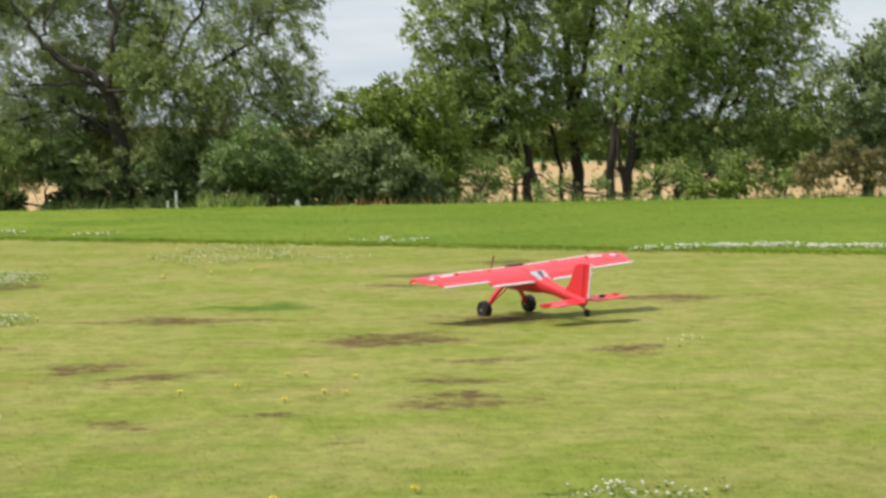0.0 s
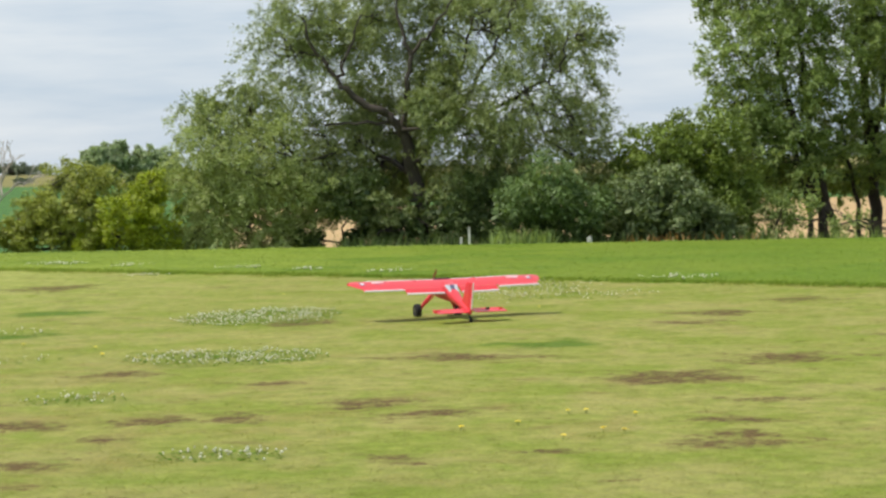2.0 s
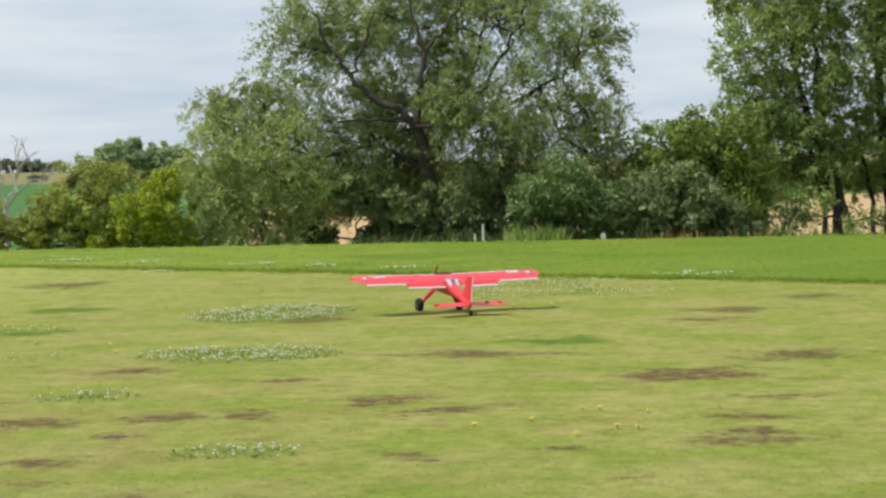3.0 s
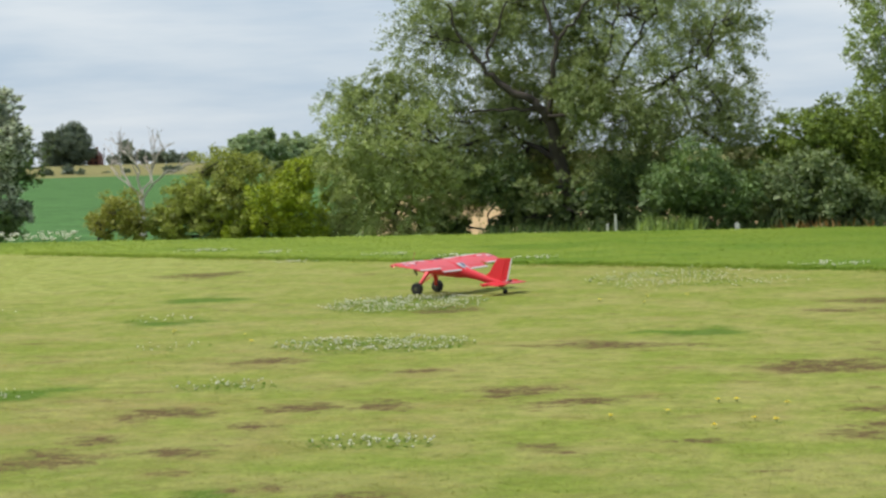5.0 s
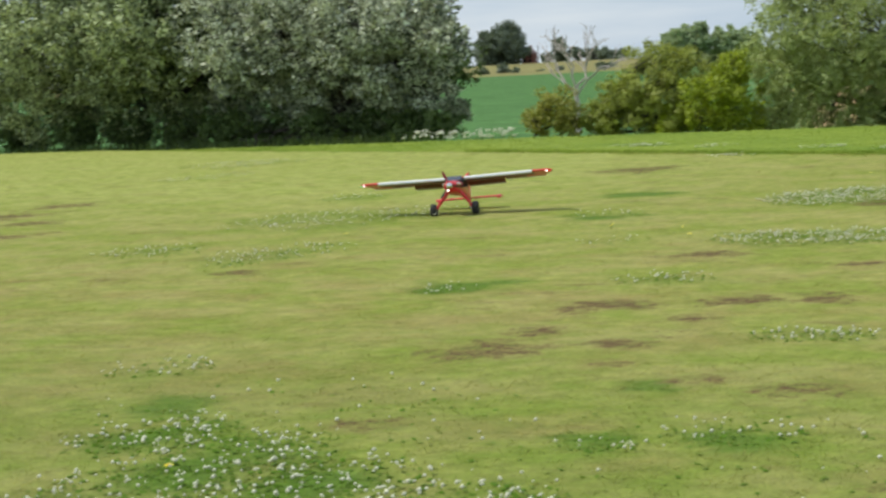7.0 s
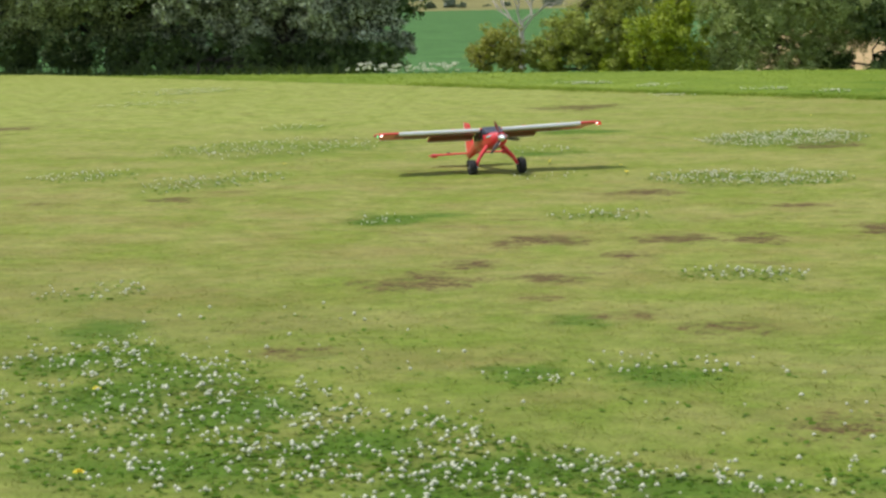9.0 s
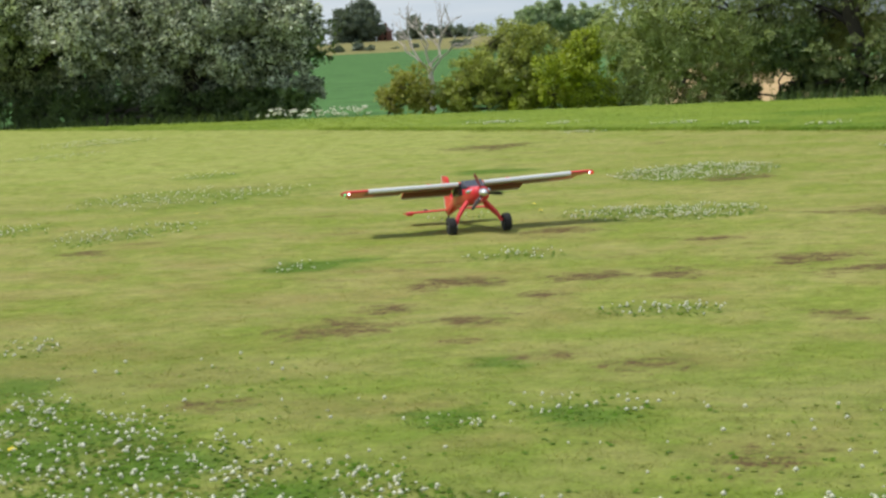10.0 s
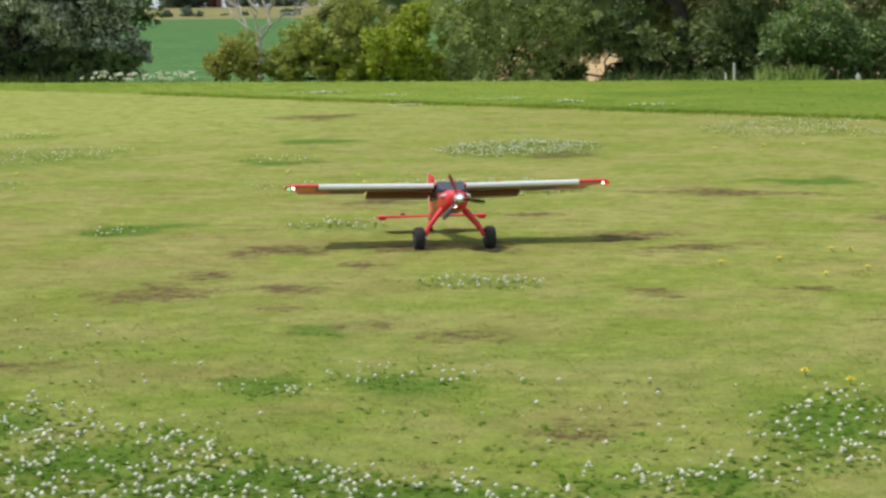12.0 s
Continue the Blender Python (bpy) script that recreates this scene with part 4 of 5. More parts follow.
tree("dogwood", "low straggling bush with reddish leaves", [[(9.0, 43.5, -0.7, 0.05), (9.0, 43.5, 0.3, 0.03)]], [(7.85, 43.10, 0.45, 0.55), (8.55, 43.59, 0.55, 0.62), (9.10, 43.29, 0.43, 0.66), (9.95, 43.78, 0.40, 0.67)], leaf_red, 36, 28, 100, (0.07, 0.022), category="shrub", core=90)
tree("low_shrub", "low pale green shrub between the trunks", [[(6.3, 43, -0.7, 0.03), (6.3, 43, 0.0, 0.02)]], [(5.84, 42.70, 0.13, 0.31), (6.26, 43.07, 0.17, 0.36), (5.37, 42.84, 0.07, 0.23)], leaf_haw, 37, 40, 50, (0.07, 0.02), category="shrub", core=90)

# the first two thickets have the crown's shade in their leaf colour
tree("thicket", "thicket below the willow's crown, its shade put into dark leaves", [[(-9.0, 44.6, -0.7, 0.05), (-9.0, 44.5, 0.1, 0.03)]], [(-8.15, 44.68, 0.28, 0.55), (-9.80, 44.30, -0.05, 0.40), (-8.75, 44.40, -0.10, 0.30), (-7.24, 44.38, 0.23, 0.67), (-6.30, 44.07, 0.29, 0.74), (-5.59, 44.57, 0.83, 0.82), (-5.44, 44.26, 0.08, 0.59), (-3.20, 44.76, 0.15, 0.62), (-2.80, 44.45, 0.53, 0.74), (-8.60, 44.14, 0.97, 0.74)], leaf_dark, 24, 80, 55, (0.10, 0.026), category="shrub", core=90)
tree("thicket", "thicket below the silvery willow, its shade put into dark leaves", [[(-26.0, 44.2, -0.7, 0.05), (-26.0, 44.1, 0.1, 0.03)]], [(-35.18, 44.60, 0.21, 0.56), (-34.01, 45.09, 0.23, 0.67), (-32.07, 44.79, 0.27, 0.69), (-30.57, 45.28, 0.25, 0.69), (-28.76, 44.98, 0.21, 0.67), (-27.17, 44.67, 0.20, 0.69), (-26.10, 45.17, 0.15, 0.69), (-24.60, 44.86, 0.12, 0.68), (-23.55, 45.36, 0.14, 0.68), (-22.11, 45.05, 0.15, 0.63), (-21.02, 44.74, 0.23, 0.49)], leaf_dark, 25, 80, 55, (0.10, 0.026), category="shrub", core=90)
tree("thicket", "light growth between the slender trunks", [[(4.0, 44.6, -0.7, 0.03), (4.0, 44.5, -0.1, 0.02)]], [(0.80, 44.00, 0.61, 0.38), (1.06, 44.49, 0.22, 0.35), (2.05, 44.19, 0.09, 0.26), (2.58, 44.68, 0.19, 0.21), (3.31, 44.38, 0.19, 0.21), (4.22, 44.07, 0.12, 0.26), (5.22, 44.57, 0.40, 0.48), (5.49, 44.26, 0.12, 0.41), (7.01, 44.76, 0.20, 0.45), (7.46, 44.45, 0.15, 0.42), (-0.63, 44.14, 0.32, 0.50), (1.51, 44.64, 0.53, 0.33), (6.05, 44.30, 0.50, 0.50), (6.65, 44.50, 0.60, 0.50), (4.80, 44.40, 0.45, 0.40), (0.20, 44.30, 0.60, 0.50), (0.60, 44.20, 0.20, 0.45), (7.90, 44.40, 0.40, 0.50)], leaf_alder, 26, 44, 34, (0.09, 0.024), 0.3, tight=0.5, category="shrub")
tree("silver_willow", "large dense willow with silvery leaves, dark hollows painted into their tone", [
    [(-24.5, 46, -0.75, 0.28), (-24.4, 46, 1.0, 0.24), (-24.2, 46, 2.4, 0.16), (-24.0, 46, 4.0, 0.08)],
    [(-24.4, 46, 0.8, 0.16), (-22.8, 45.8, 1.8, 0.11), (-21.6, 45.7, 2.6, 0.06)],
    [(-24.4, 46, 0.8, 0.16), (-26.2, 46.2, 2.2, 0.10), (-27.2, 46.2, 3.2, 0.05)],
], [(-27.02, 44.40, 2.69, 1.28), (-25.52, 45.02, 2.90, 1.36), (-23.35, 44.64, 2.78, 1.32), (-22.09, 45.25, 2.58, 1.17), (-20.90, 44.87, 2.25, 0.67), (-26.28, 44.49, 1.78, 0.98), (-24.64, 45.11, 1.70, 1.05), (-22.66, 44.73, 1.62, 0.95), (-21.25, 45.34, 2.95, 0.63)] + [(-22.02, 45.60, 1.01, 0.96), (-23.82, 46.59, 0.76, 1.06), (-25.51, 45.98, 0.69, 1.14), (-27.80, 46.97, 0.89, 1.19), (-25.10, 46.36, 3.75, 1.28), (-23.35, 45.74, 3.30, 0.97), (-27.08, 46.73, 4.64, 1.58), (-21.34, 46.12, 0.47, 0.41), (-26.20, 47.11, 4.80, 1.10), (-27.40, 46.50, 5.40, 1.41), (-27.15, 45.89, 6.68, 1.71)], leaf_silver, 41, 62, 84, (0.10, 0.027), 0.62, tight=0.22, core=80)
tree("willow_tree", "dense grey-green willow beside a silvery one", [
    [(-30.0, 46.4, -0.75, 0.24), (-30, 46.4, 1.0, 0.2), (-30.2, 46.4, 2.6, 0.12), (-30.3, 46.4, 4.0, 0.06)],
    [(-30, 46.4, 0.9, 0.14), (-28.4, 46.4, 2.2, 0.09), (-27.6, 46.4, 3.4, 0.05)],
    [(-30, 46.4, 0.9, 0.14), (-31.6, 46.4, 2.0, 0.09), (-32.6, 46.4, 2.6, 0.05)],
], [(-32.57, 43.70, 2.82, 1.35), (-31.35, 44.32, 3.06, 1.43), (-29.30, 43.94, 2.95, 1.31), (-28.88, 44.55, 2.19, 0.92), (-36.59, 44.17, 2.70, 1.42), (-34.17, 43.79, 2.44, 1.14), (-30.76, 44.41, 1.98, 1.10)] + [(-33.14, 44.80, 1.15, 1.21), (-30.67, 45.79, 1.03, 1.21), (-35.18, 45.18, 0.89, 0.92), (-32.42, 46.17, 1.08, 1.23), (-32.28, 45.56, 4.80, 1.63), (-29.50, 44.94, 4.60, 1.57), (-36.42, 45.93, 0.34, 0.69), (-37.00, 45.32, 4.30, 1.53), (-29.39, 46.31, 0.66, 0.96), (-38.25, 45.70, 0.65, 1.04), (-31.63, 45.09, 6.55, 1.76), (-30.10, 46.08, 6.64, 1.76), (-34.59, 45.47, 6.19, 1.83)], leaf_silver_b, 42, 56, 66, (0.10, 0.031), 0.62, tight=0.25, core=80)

# dark boughs added behind the willows to give their gaps a shaded look
REAR_SHADE_LOBES = [(-28.88, 48.30, 2.15, 1.75), (-26.84, 48.79, 2.05, 1.90), (-24.60, 48.49, 2.11, 1.85), (-23.17, 48.98, 1.88, 1.18), (-27.76, 48.68, 3.49, 1.91), (-25.14, 48.37, 3.49, 1.85),
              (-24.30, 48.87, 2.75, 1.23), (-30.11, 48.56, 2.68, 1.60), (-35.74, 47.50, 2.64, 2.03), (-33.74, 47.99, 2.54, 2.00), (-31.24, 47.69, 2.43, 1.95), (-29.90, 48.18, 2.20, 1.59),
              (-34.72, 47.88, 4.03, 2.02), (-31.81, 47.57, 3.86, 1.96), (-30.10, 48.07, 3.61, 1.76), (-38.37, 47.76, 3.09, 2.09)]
tree("hollow_shade_foliage", "added dark foliage behind the silvery willows, standing in for their shaded hollows", [
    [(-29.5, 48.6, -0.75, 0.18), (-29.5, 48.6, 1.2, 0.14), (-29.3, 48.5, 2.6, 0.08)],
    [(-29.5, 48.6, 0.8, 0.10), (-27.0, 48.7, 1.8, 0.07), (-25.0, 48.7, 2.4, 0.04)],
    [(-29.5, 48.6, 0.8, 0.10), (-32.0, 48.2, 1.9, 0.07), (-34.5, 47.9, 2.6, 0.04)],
], REAR_SHADE_LOBES, leaf_dark, 43, 30, 46, (0.13, 0.05), 0.55, tight=0.32, core=120)

tree("hawthorn", "olive-green hawthorn bush at the field's edge", [[(-16.6, 44.1, -0.7, 0.09), (-16.6, 44, 0.5, 0.06)]], [(-15.75, 43.50, 0.80, 0.66), (-15.35, 44.12, 1.38, 0.66), (-14.60, 43.74, 1.30, 0.72), (-15.86, 44.35, 0.35, 0.66), (-14.63, 43.97, 0.32, 0.69), (-16.50, 43.59, 0.22, 0.50), (-13.75, 44.10, 0.95, 0.62), (-15.35, 43.40, 0.22, 0.52), (-14.55, 43.35, 0.20, 0.58), (-16.15, 43.40, 0.12, 0.42), (-16.05, 43.70, 0.55, 0.50), (-15.00, 43.20, 0.80, 0.52)], leaf_olive, 51, 60, 110, (0.055, 0.020), category="shrub", core=90)
tree("field_maple", "bright yellow-green bush at the field edge", [[(-14.0, 43.4, -0.7, 0.07), (-14.0, 43.3, 0.4, 0.05)]], [(-13.35, 42.90, 0.75, 0.74), (-13.92, 43.39, 0.19, 0.57), (-13.00, 43.09, 1.17, 0.52), (-13.05, 43.58, 0.28, 0.68), (-14.55, 43.28, 0.08, 0.39)], leaf_yellow, 52, 56, 120, (0.065, 0.022), category="shrub", core=90)
tree("blackthorn", "small bush with rust-tinged leaves", [[(-18.1, 43.7, -0.7, 0.05), (-18.1, 43.6, 0.2, 0.03)]], [(-17.43, 43.30, 0.50, 0.65), (-18.02, 43.67, 0.18, 0.44), (-17.01, 43.44, 0.15, 0.46)], leaf_rust, 53, 75, 55, (0.065, 0.022), category="shrub", core=90)

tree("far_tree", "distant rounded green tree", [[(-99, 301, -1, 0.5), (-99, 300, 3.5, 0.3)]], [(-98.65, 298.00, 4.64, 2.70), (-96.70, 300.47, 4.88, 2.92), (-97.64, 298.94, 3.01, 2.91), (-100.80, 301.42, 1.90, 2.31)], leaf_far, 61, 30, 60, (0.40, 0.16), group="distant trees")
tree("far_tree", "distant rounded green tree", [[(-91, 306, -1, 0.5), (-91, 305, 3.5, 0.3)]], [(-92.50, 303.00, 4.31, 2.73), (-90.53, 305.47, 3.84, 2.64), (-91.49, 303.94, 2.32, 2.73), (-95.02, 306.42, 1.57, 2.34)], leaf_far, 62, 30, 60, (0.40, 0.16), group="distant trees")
tree("far_oak", "distant dark spreading tree on the skyline", [[(-383, 891, 3, 1.2), (-383, 890, 9, 0.8)]], [(-385.88, 884.00, 14.71, 7.66), (-381.58, 891.42, 17.17, 7.70), (-375.46, 886.83, 11.49, 5.74), (-395.10, 894.25, 9.63, 5.18), (-384.22, 889.66, 7.82, 8.34), (-388.30, 885.08, 4.81, 5.12), (-381.14, 892.50, 4.38, 5.14)], leaf_far_dark, 63, 6, 70, (1.1, 0.45), tight=1.6, group="distant trees")
tree("bank_scrub", "dark low scrub along the distant dry bank", [[(-372, 845, 1.6, 0.2), (-372, 845, 2.0, 0.1)]], [(-336.07, 759.00, 0.75, 2.75), (-330.30, 766.42, 2.34, 2.48), (-323.06, 761.83, 0.55, 1.92), (-315.27, 769.25, -0.03, 1.65), (-304.35, 764.66, 0.40, 1.63), (-283.80, 760.08, 0.74, 2.95), (-283.60, 767.50, 1.10, 2.17)], leaf_far_dark, 65, 5, 40, (0.8, 0.3), tight=0.7, category="shrub", core=90)
tree("far_hedgerow", "distant dark hedgerow trees on the skyline", [[(-335, 900, 3, 0.6), (-335, 900, 6, 0.4)]], [(-356.49, 894.00, 11.88, 3.82), (-358.17, 901.42, 7.83, 4.17), (-347.67, 896.83, 7.40, 4.46), (-341.84, 904.25, 7.86, 3.84), (-333.00, 899.66, 6.69, 4.13), (-324.27, 895.08, 5.54, 3.46), (-366.00, 902.50, 6.28, 2.90)], leaf_far_dark, 64, 4, 50, (1.2, 0.5), tight=1.2, category="hedge")


def bare_tree():
    """A dead tree, grey and leafless, that forks low."""
    rng = np.random.default_rng(71)
    top = new("dead_tree")
    top.location = (-24.15, 62, -0.9)
    bm = bmesh.new()

    def grow(a, d, length, r, depth):
        b = a + d * length
        pts = bend(a, b, rng, 4, 0.06)
        tube(bm, pts, np.linspace(r, r * 0.66, 5), 6)
        if depth:
            for k in range(3 if depth > 1 else 2):
                nd = d + rng.normal(0, 0.42, 3) * np.array((1, 1, 0.6)) + np.array((0, 0, 0.12))
                grow(np.array(pts[2 + k % 3]), nd / np.linalg.norm(nd), length * rng.uniform(0.55, 0.75), r * 0.6, depth - 1)

    tube(bm, [(0, 0, 0), (0.02, 0, 0.8), (-0.02, 0, 1.5)], [0.13, 0.10, 0.085], 8)
    for d in ((-0.75, 0.1, 1.0), (-0.15, 0, 1.0), (0.35, 0.1, 1.0), (0.7, -0.1, 0.75)):
        d = np.array(d) / np.linalg.norm(d)
        grow(np.array((0, 0, 1.35)), d, 1.25, 0.044, 3)
    smooth(part("trunk", bm, dead_mat, top, "bleached leafless wood"), 60)
    return tagged(top, "dead leafless tree with bleached grey branches", "dead tree")


bare_tree()


def fringe(name, label, region, count, tall, mat, seed, category, kind="stuff"):
    """Tall weeds along the crest."""
    rng = np.random.default_rng(seed)
    x = rng.uniform(region[0], region[1], count)
    y = rng.uniform(region[2], region[3], count)
    z = height(x, y)
    n = count
    h = tall * rng.uniform(0.35, 1.1, n)
    t = rng.uniform(0, math.tau, n)
    w = 0.016
    lean = rng.normal(0, 0.28, (n, 2))
    base = np.stack([x, y, z - 0.01], 1)
    half = np.stack([np.cos(t) * w, np.sin(t) * w, 0 * t], 1)
    tip = base + np.stack([lean[:, 0] * h, lean[:, 1] * h, h], 1)
    mid = (base + tip) / 2 + np.stack([lean[:, 1], -lean[:, 0], 0 * t], 1) * h[:, None] * 0.15
    verts = np.stack([base - half, base + half, mid + half * 1.3, tip, mid - half * 1.3], 1).reshape(-1, 3)
    return tagged(arrays(name, verts, np.arange(5 * n).reshape(n, 5), mat), label, category, kind=kind)


fringe("dock_weeds", "rust-brown dock stems along the crest", (-2.4, 0.2, 40.9, 42.0), 90, 0.36, dock_mat, 81, "weeds")
fringe("nettles", "bright green weeds along the crest", (-5.2, -3.9, 40.9, 42.0), 420, 0.48, leaf_alder, 82, "weeds")
fringe("tall_grass", "uneven green grass along the crest", (-34, 14, 39.9, 40.6), 5000, 0.05, leaf_alder, 83, "grass")
# growth below the crowns takes the same shade-darkened leaf colour
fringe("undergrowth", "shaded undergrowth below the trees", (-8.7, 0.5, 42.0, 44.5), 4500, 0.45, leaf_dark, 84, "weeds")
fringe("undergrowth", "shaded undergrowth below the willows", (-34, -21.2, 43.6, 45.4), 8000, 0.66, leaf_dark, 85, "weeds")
fringe("undergrowth", "low growth between the slender trunks", (0.5, 13, 43.0, 46.0), 5200, 0.55, leaf_alder, 86, "weeds")
hedge_rng = np.random.default_rng(91)
HEDGE = [(float(x), 139 + float(hedge_rng.uniform(-1, 1)), float(hedge_rng.uniform(-0.3, 0.3)), float(hedge_rng.uniform(0.6, 0.95))) for x in np.arange(-34, 44, 1.6)]
tree("field_hedge", "dark hedge across the ripe field", [[(0, 140, -1, 0.2), (0, 140, 0, 0.1)]], HEDGE, leaf_haw, 92, 14, 24, (0.4, 0.16), category="hedge")


def hogweed():
    """White umbels on tall stems, growing behind the crest."""
    rng = np.random.default_rng(95)
    top = new("cow_parsley")
    top.location = (-18.6, 41.0, 0)
    stems, heads = bmesh.new(), bmesh.new()
    for k in range(46):
        x, y = rng.uniform(-1.6, 1.1), rng.uniform(-0.3, 0.4)
        h = rng.uniform(-0.02, 0.15)
        tube(stems, [(x, y, -0.2), (x + 0.02, y, h)], [0.006, 0.004], 4)
        for q in range(5):
            u = bmesh.ops.create_icosphere(heads, subdivisions=1, radius=rng.uniform(0.016, 0.034))["verts"]
            bmesh.ops.scale(heads, vec=(1, 1, 0.6), verts=u)
            bmesh.ops.translate(heads, vec=(x + rng.normal(0, 0.04), y + rng.normal(0, 0.03), h + rng.normal(0, 0.015)), verts=u)
    part("stems", stems, stalk_mat, top)
    part("flower_heads", heads, petal_mat, top, "white flat flower heads")
    return tagged(top, "white-flowered cow parsley at the field's edge", "wild flowers", kind="stuff")


hogweed()

# ---- posts, house ----


def marker_post(x, y, tall, label):
    top = new("marker_post")
    top.location = (x, y, -0.3)
    bm = bmesh.new()
    box(bm, (0.045, 0.045, tall), (0, 0, tall / 2), 0.008)
    part("shaft", bm, post_mat, top)
    bm = bmesh.new()
    box(bm, (0.058, 0.058, 0.03), (0, 0, tall + 0.012), 0.008)
    part("cap", bm, post_mat, top)
    return tagged(top, label, "post")


marker_post(-5.65, 41.2, 0.54, "pale weathered wooden post at the crest of the bank")
marker_post(-5.83, 41.25, 0.34, "short grey post beside a taller one")
bm = bmesh.new()
box(bm, (0.10, 0.10, 0.27), (0, 0, 0.135), 0.03)
stone = part("marker_stone", bm, post_mat)
stone.location = (-3.14, 41.1, -0.22)
tagged(stone, "small pale stone in the long grass", "stone")


def far_house():
    top = new("farmhouse")
    top.location = (-374.5, 902, 4.6)
    top.scale = (1.0, 1.0, 1.0)
    bm = bmesh.new()
    box(bm, (5.4, 6.0, 4.6), (0, 0, 2.3))
    part("wall", bm, brick_mat, top)
    bm = bmesh.new()
    loft(bm, [[(-2.9, y, 4.5), (2.9, y, 4.5), (2.9, y, 4.75), (0, y, 7.4), (-2.9, y, 4.75)] for y in (-3.2, 3.2)])
    roof = part("roof", bm, slate_mat, top)
    bm = bmesh.new()
    box(bm, (0.9, 0.9, 2.2), (0.8, 0, 7.6))
    box(bm, (1.05, 1.05, 0.25), (0.8, 0, 8.6))
    part("chimney", bm, brick_mat, roof)
    for x in (-1.4, 1.4):
        for z in (1.3, 3.5):
            bm = bmesh.new()
            box(bm, (1.0, 0.12, 1.2), (x, -3.03, z))
            part("window", bm, pane_mat, top)
    return tagged(top, "distant red brick house with a steep roof", "house")


far_house()


def utility_pole():
    top = new("utility_pole")
    top.location = (-361, 880, 3.2)
    bm = bmesh.new()
    tube(bm, [(0, 0, 0), (0, 0, 9.5)], [0.22, 0.16], 6)
    part("shaft", bm, bark_mat, top)
    bm = bmesh.new()
    box(bm, (1.8, 0.15, 0.18), (0, 0, 8.9))
    part("crossarm", bm, bark_mat, top)
    return tagged(top, "distant wooden pole on the skyline", "pole")


utility_pole()

# ---- the model aeroplane: nose along +y, wheels on z = 0, tail down ----


def ring(y, zc, hw, up, down, n=20, power=2.6):
    """A rounded cross-section of the fuselage."""
    pts = []
    for k in range(n):
        a = k * math.tau / n
        c, s = math.cos(a), math.sin(a)
        q = 2 / power
        pts.append((hw * math.copysign(abs(c) ** q, c), y, zc + (up if s > 0 else down) * math.copysign(abs(s) ** q, s)))
    return pts


def aerofoil(x, le, te, thick, n=9):
    """A wing section from its leading to its trailing edge (y, z)."""
    (y0, z0), (y1, z1) = le, te
    chord = math.hypot(y1 - y0, z1 - z0)
    uy, uz = (y1 - y0) / chord, (z1 - z0) / chord
    pts = []
    for side in (1, -1):
        for k in range(n) if side == 1 else range(n, 0, -1):
            s = (k / n) ** 1.6
            h = thick * chord * 5 * (0.2969 * math.sqrt(s) - 0.126 * s - 0.3516 * s * s + 0.2843 * s ** 3 - 0.1015 * s ** 4)
            h = (h * 1.15 if side == 1 else -h * 0.55)
            pts.append((x, y0 + uy * s * chord + uz * h, z0 + uz * s * chord - uy * h))
    return pts


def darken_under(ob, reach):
    """The lower skin of a wing panel, out to the given half span, is coloured dark as shade."""
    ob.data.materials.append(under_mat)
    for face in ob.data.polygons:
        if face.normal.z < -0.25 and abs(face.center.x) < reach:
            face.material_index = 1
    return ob


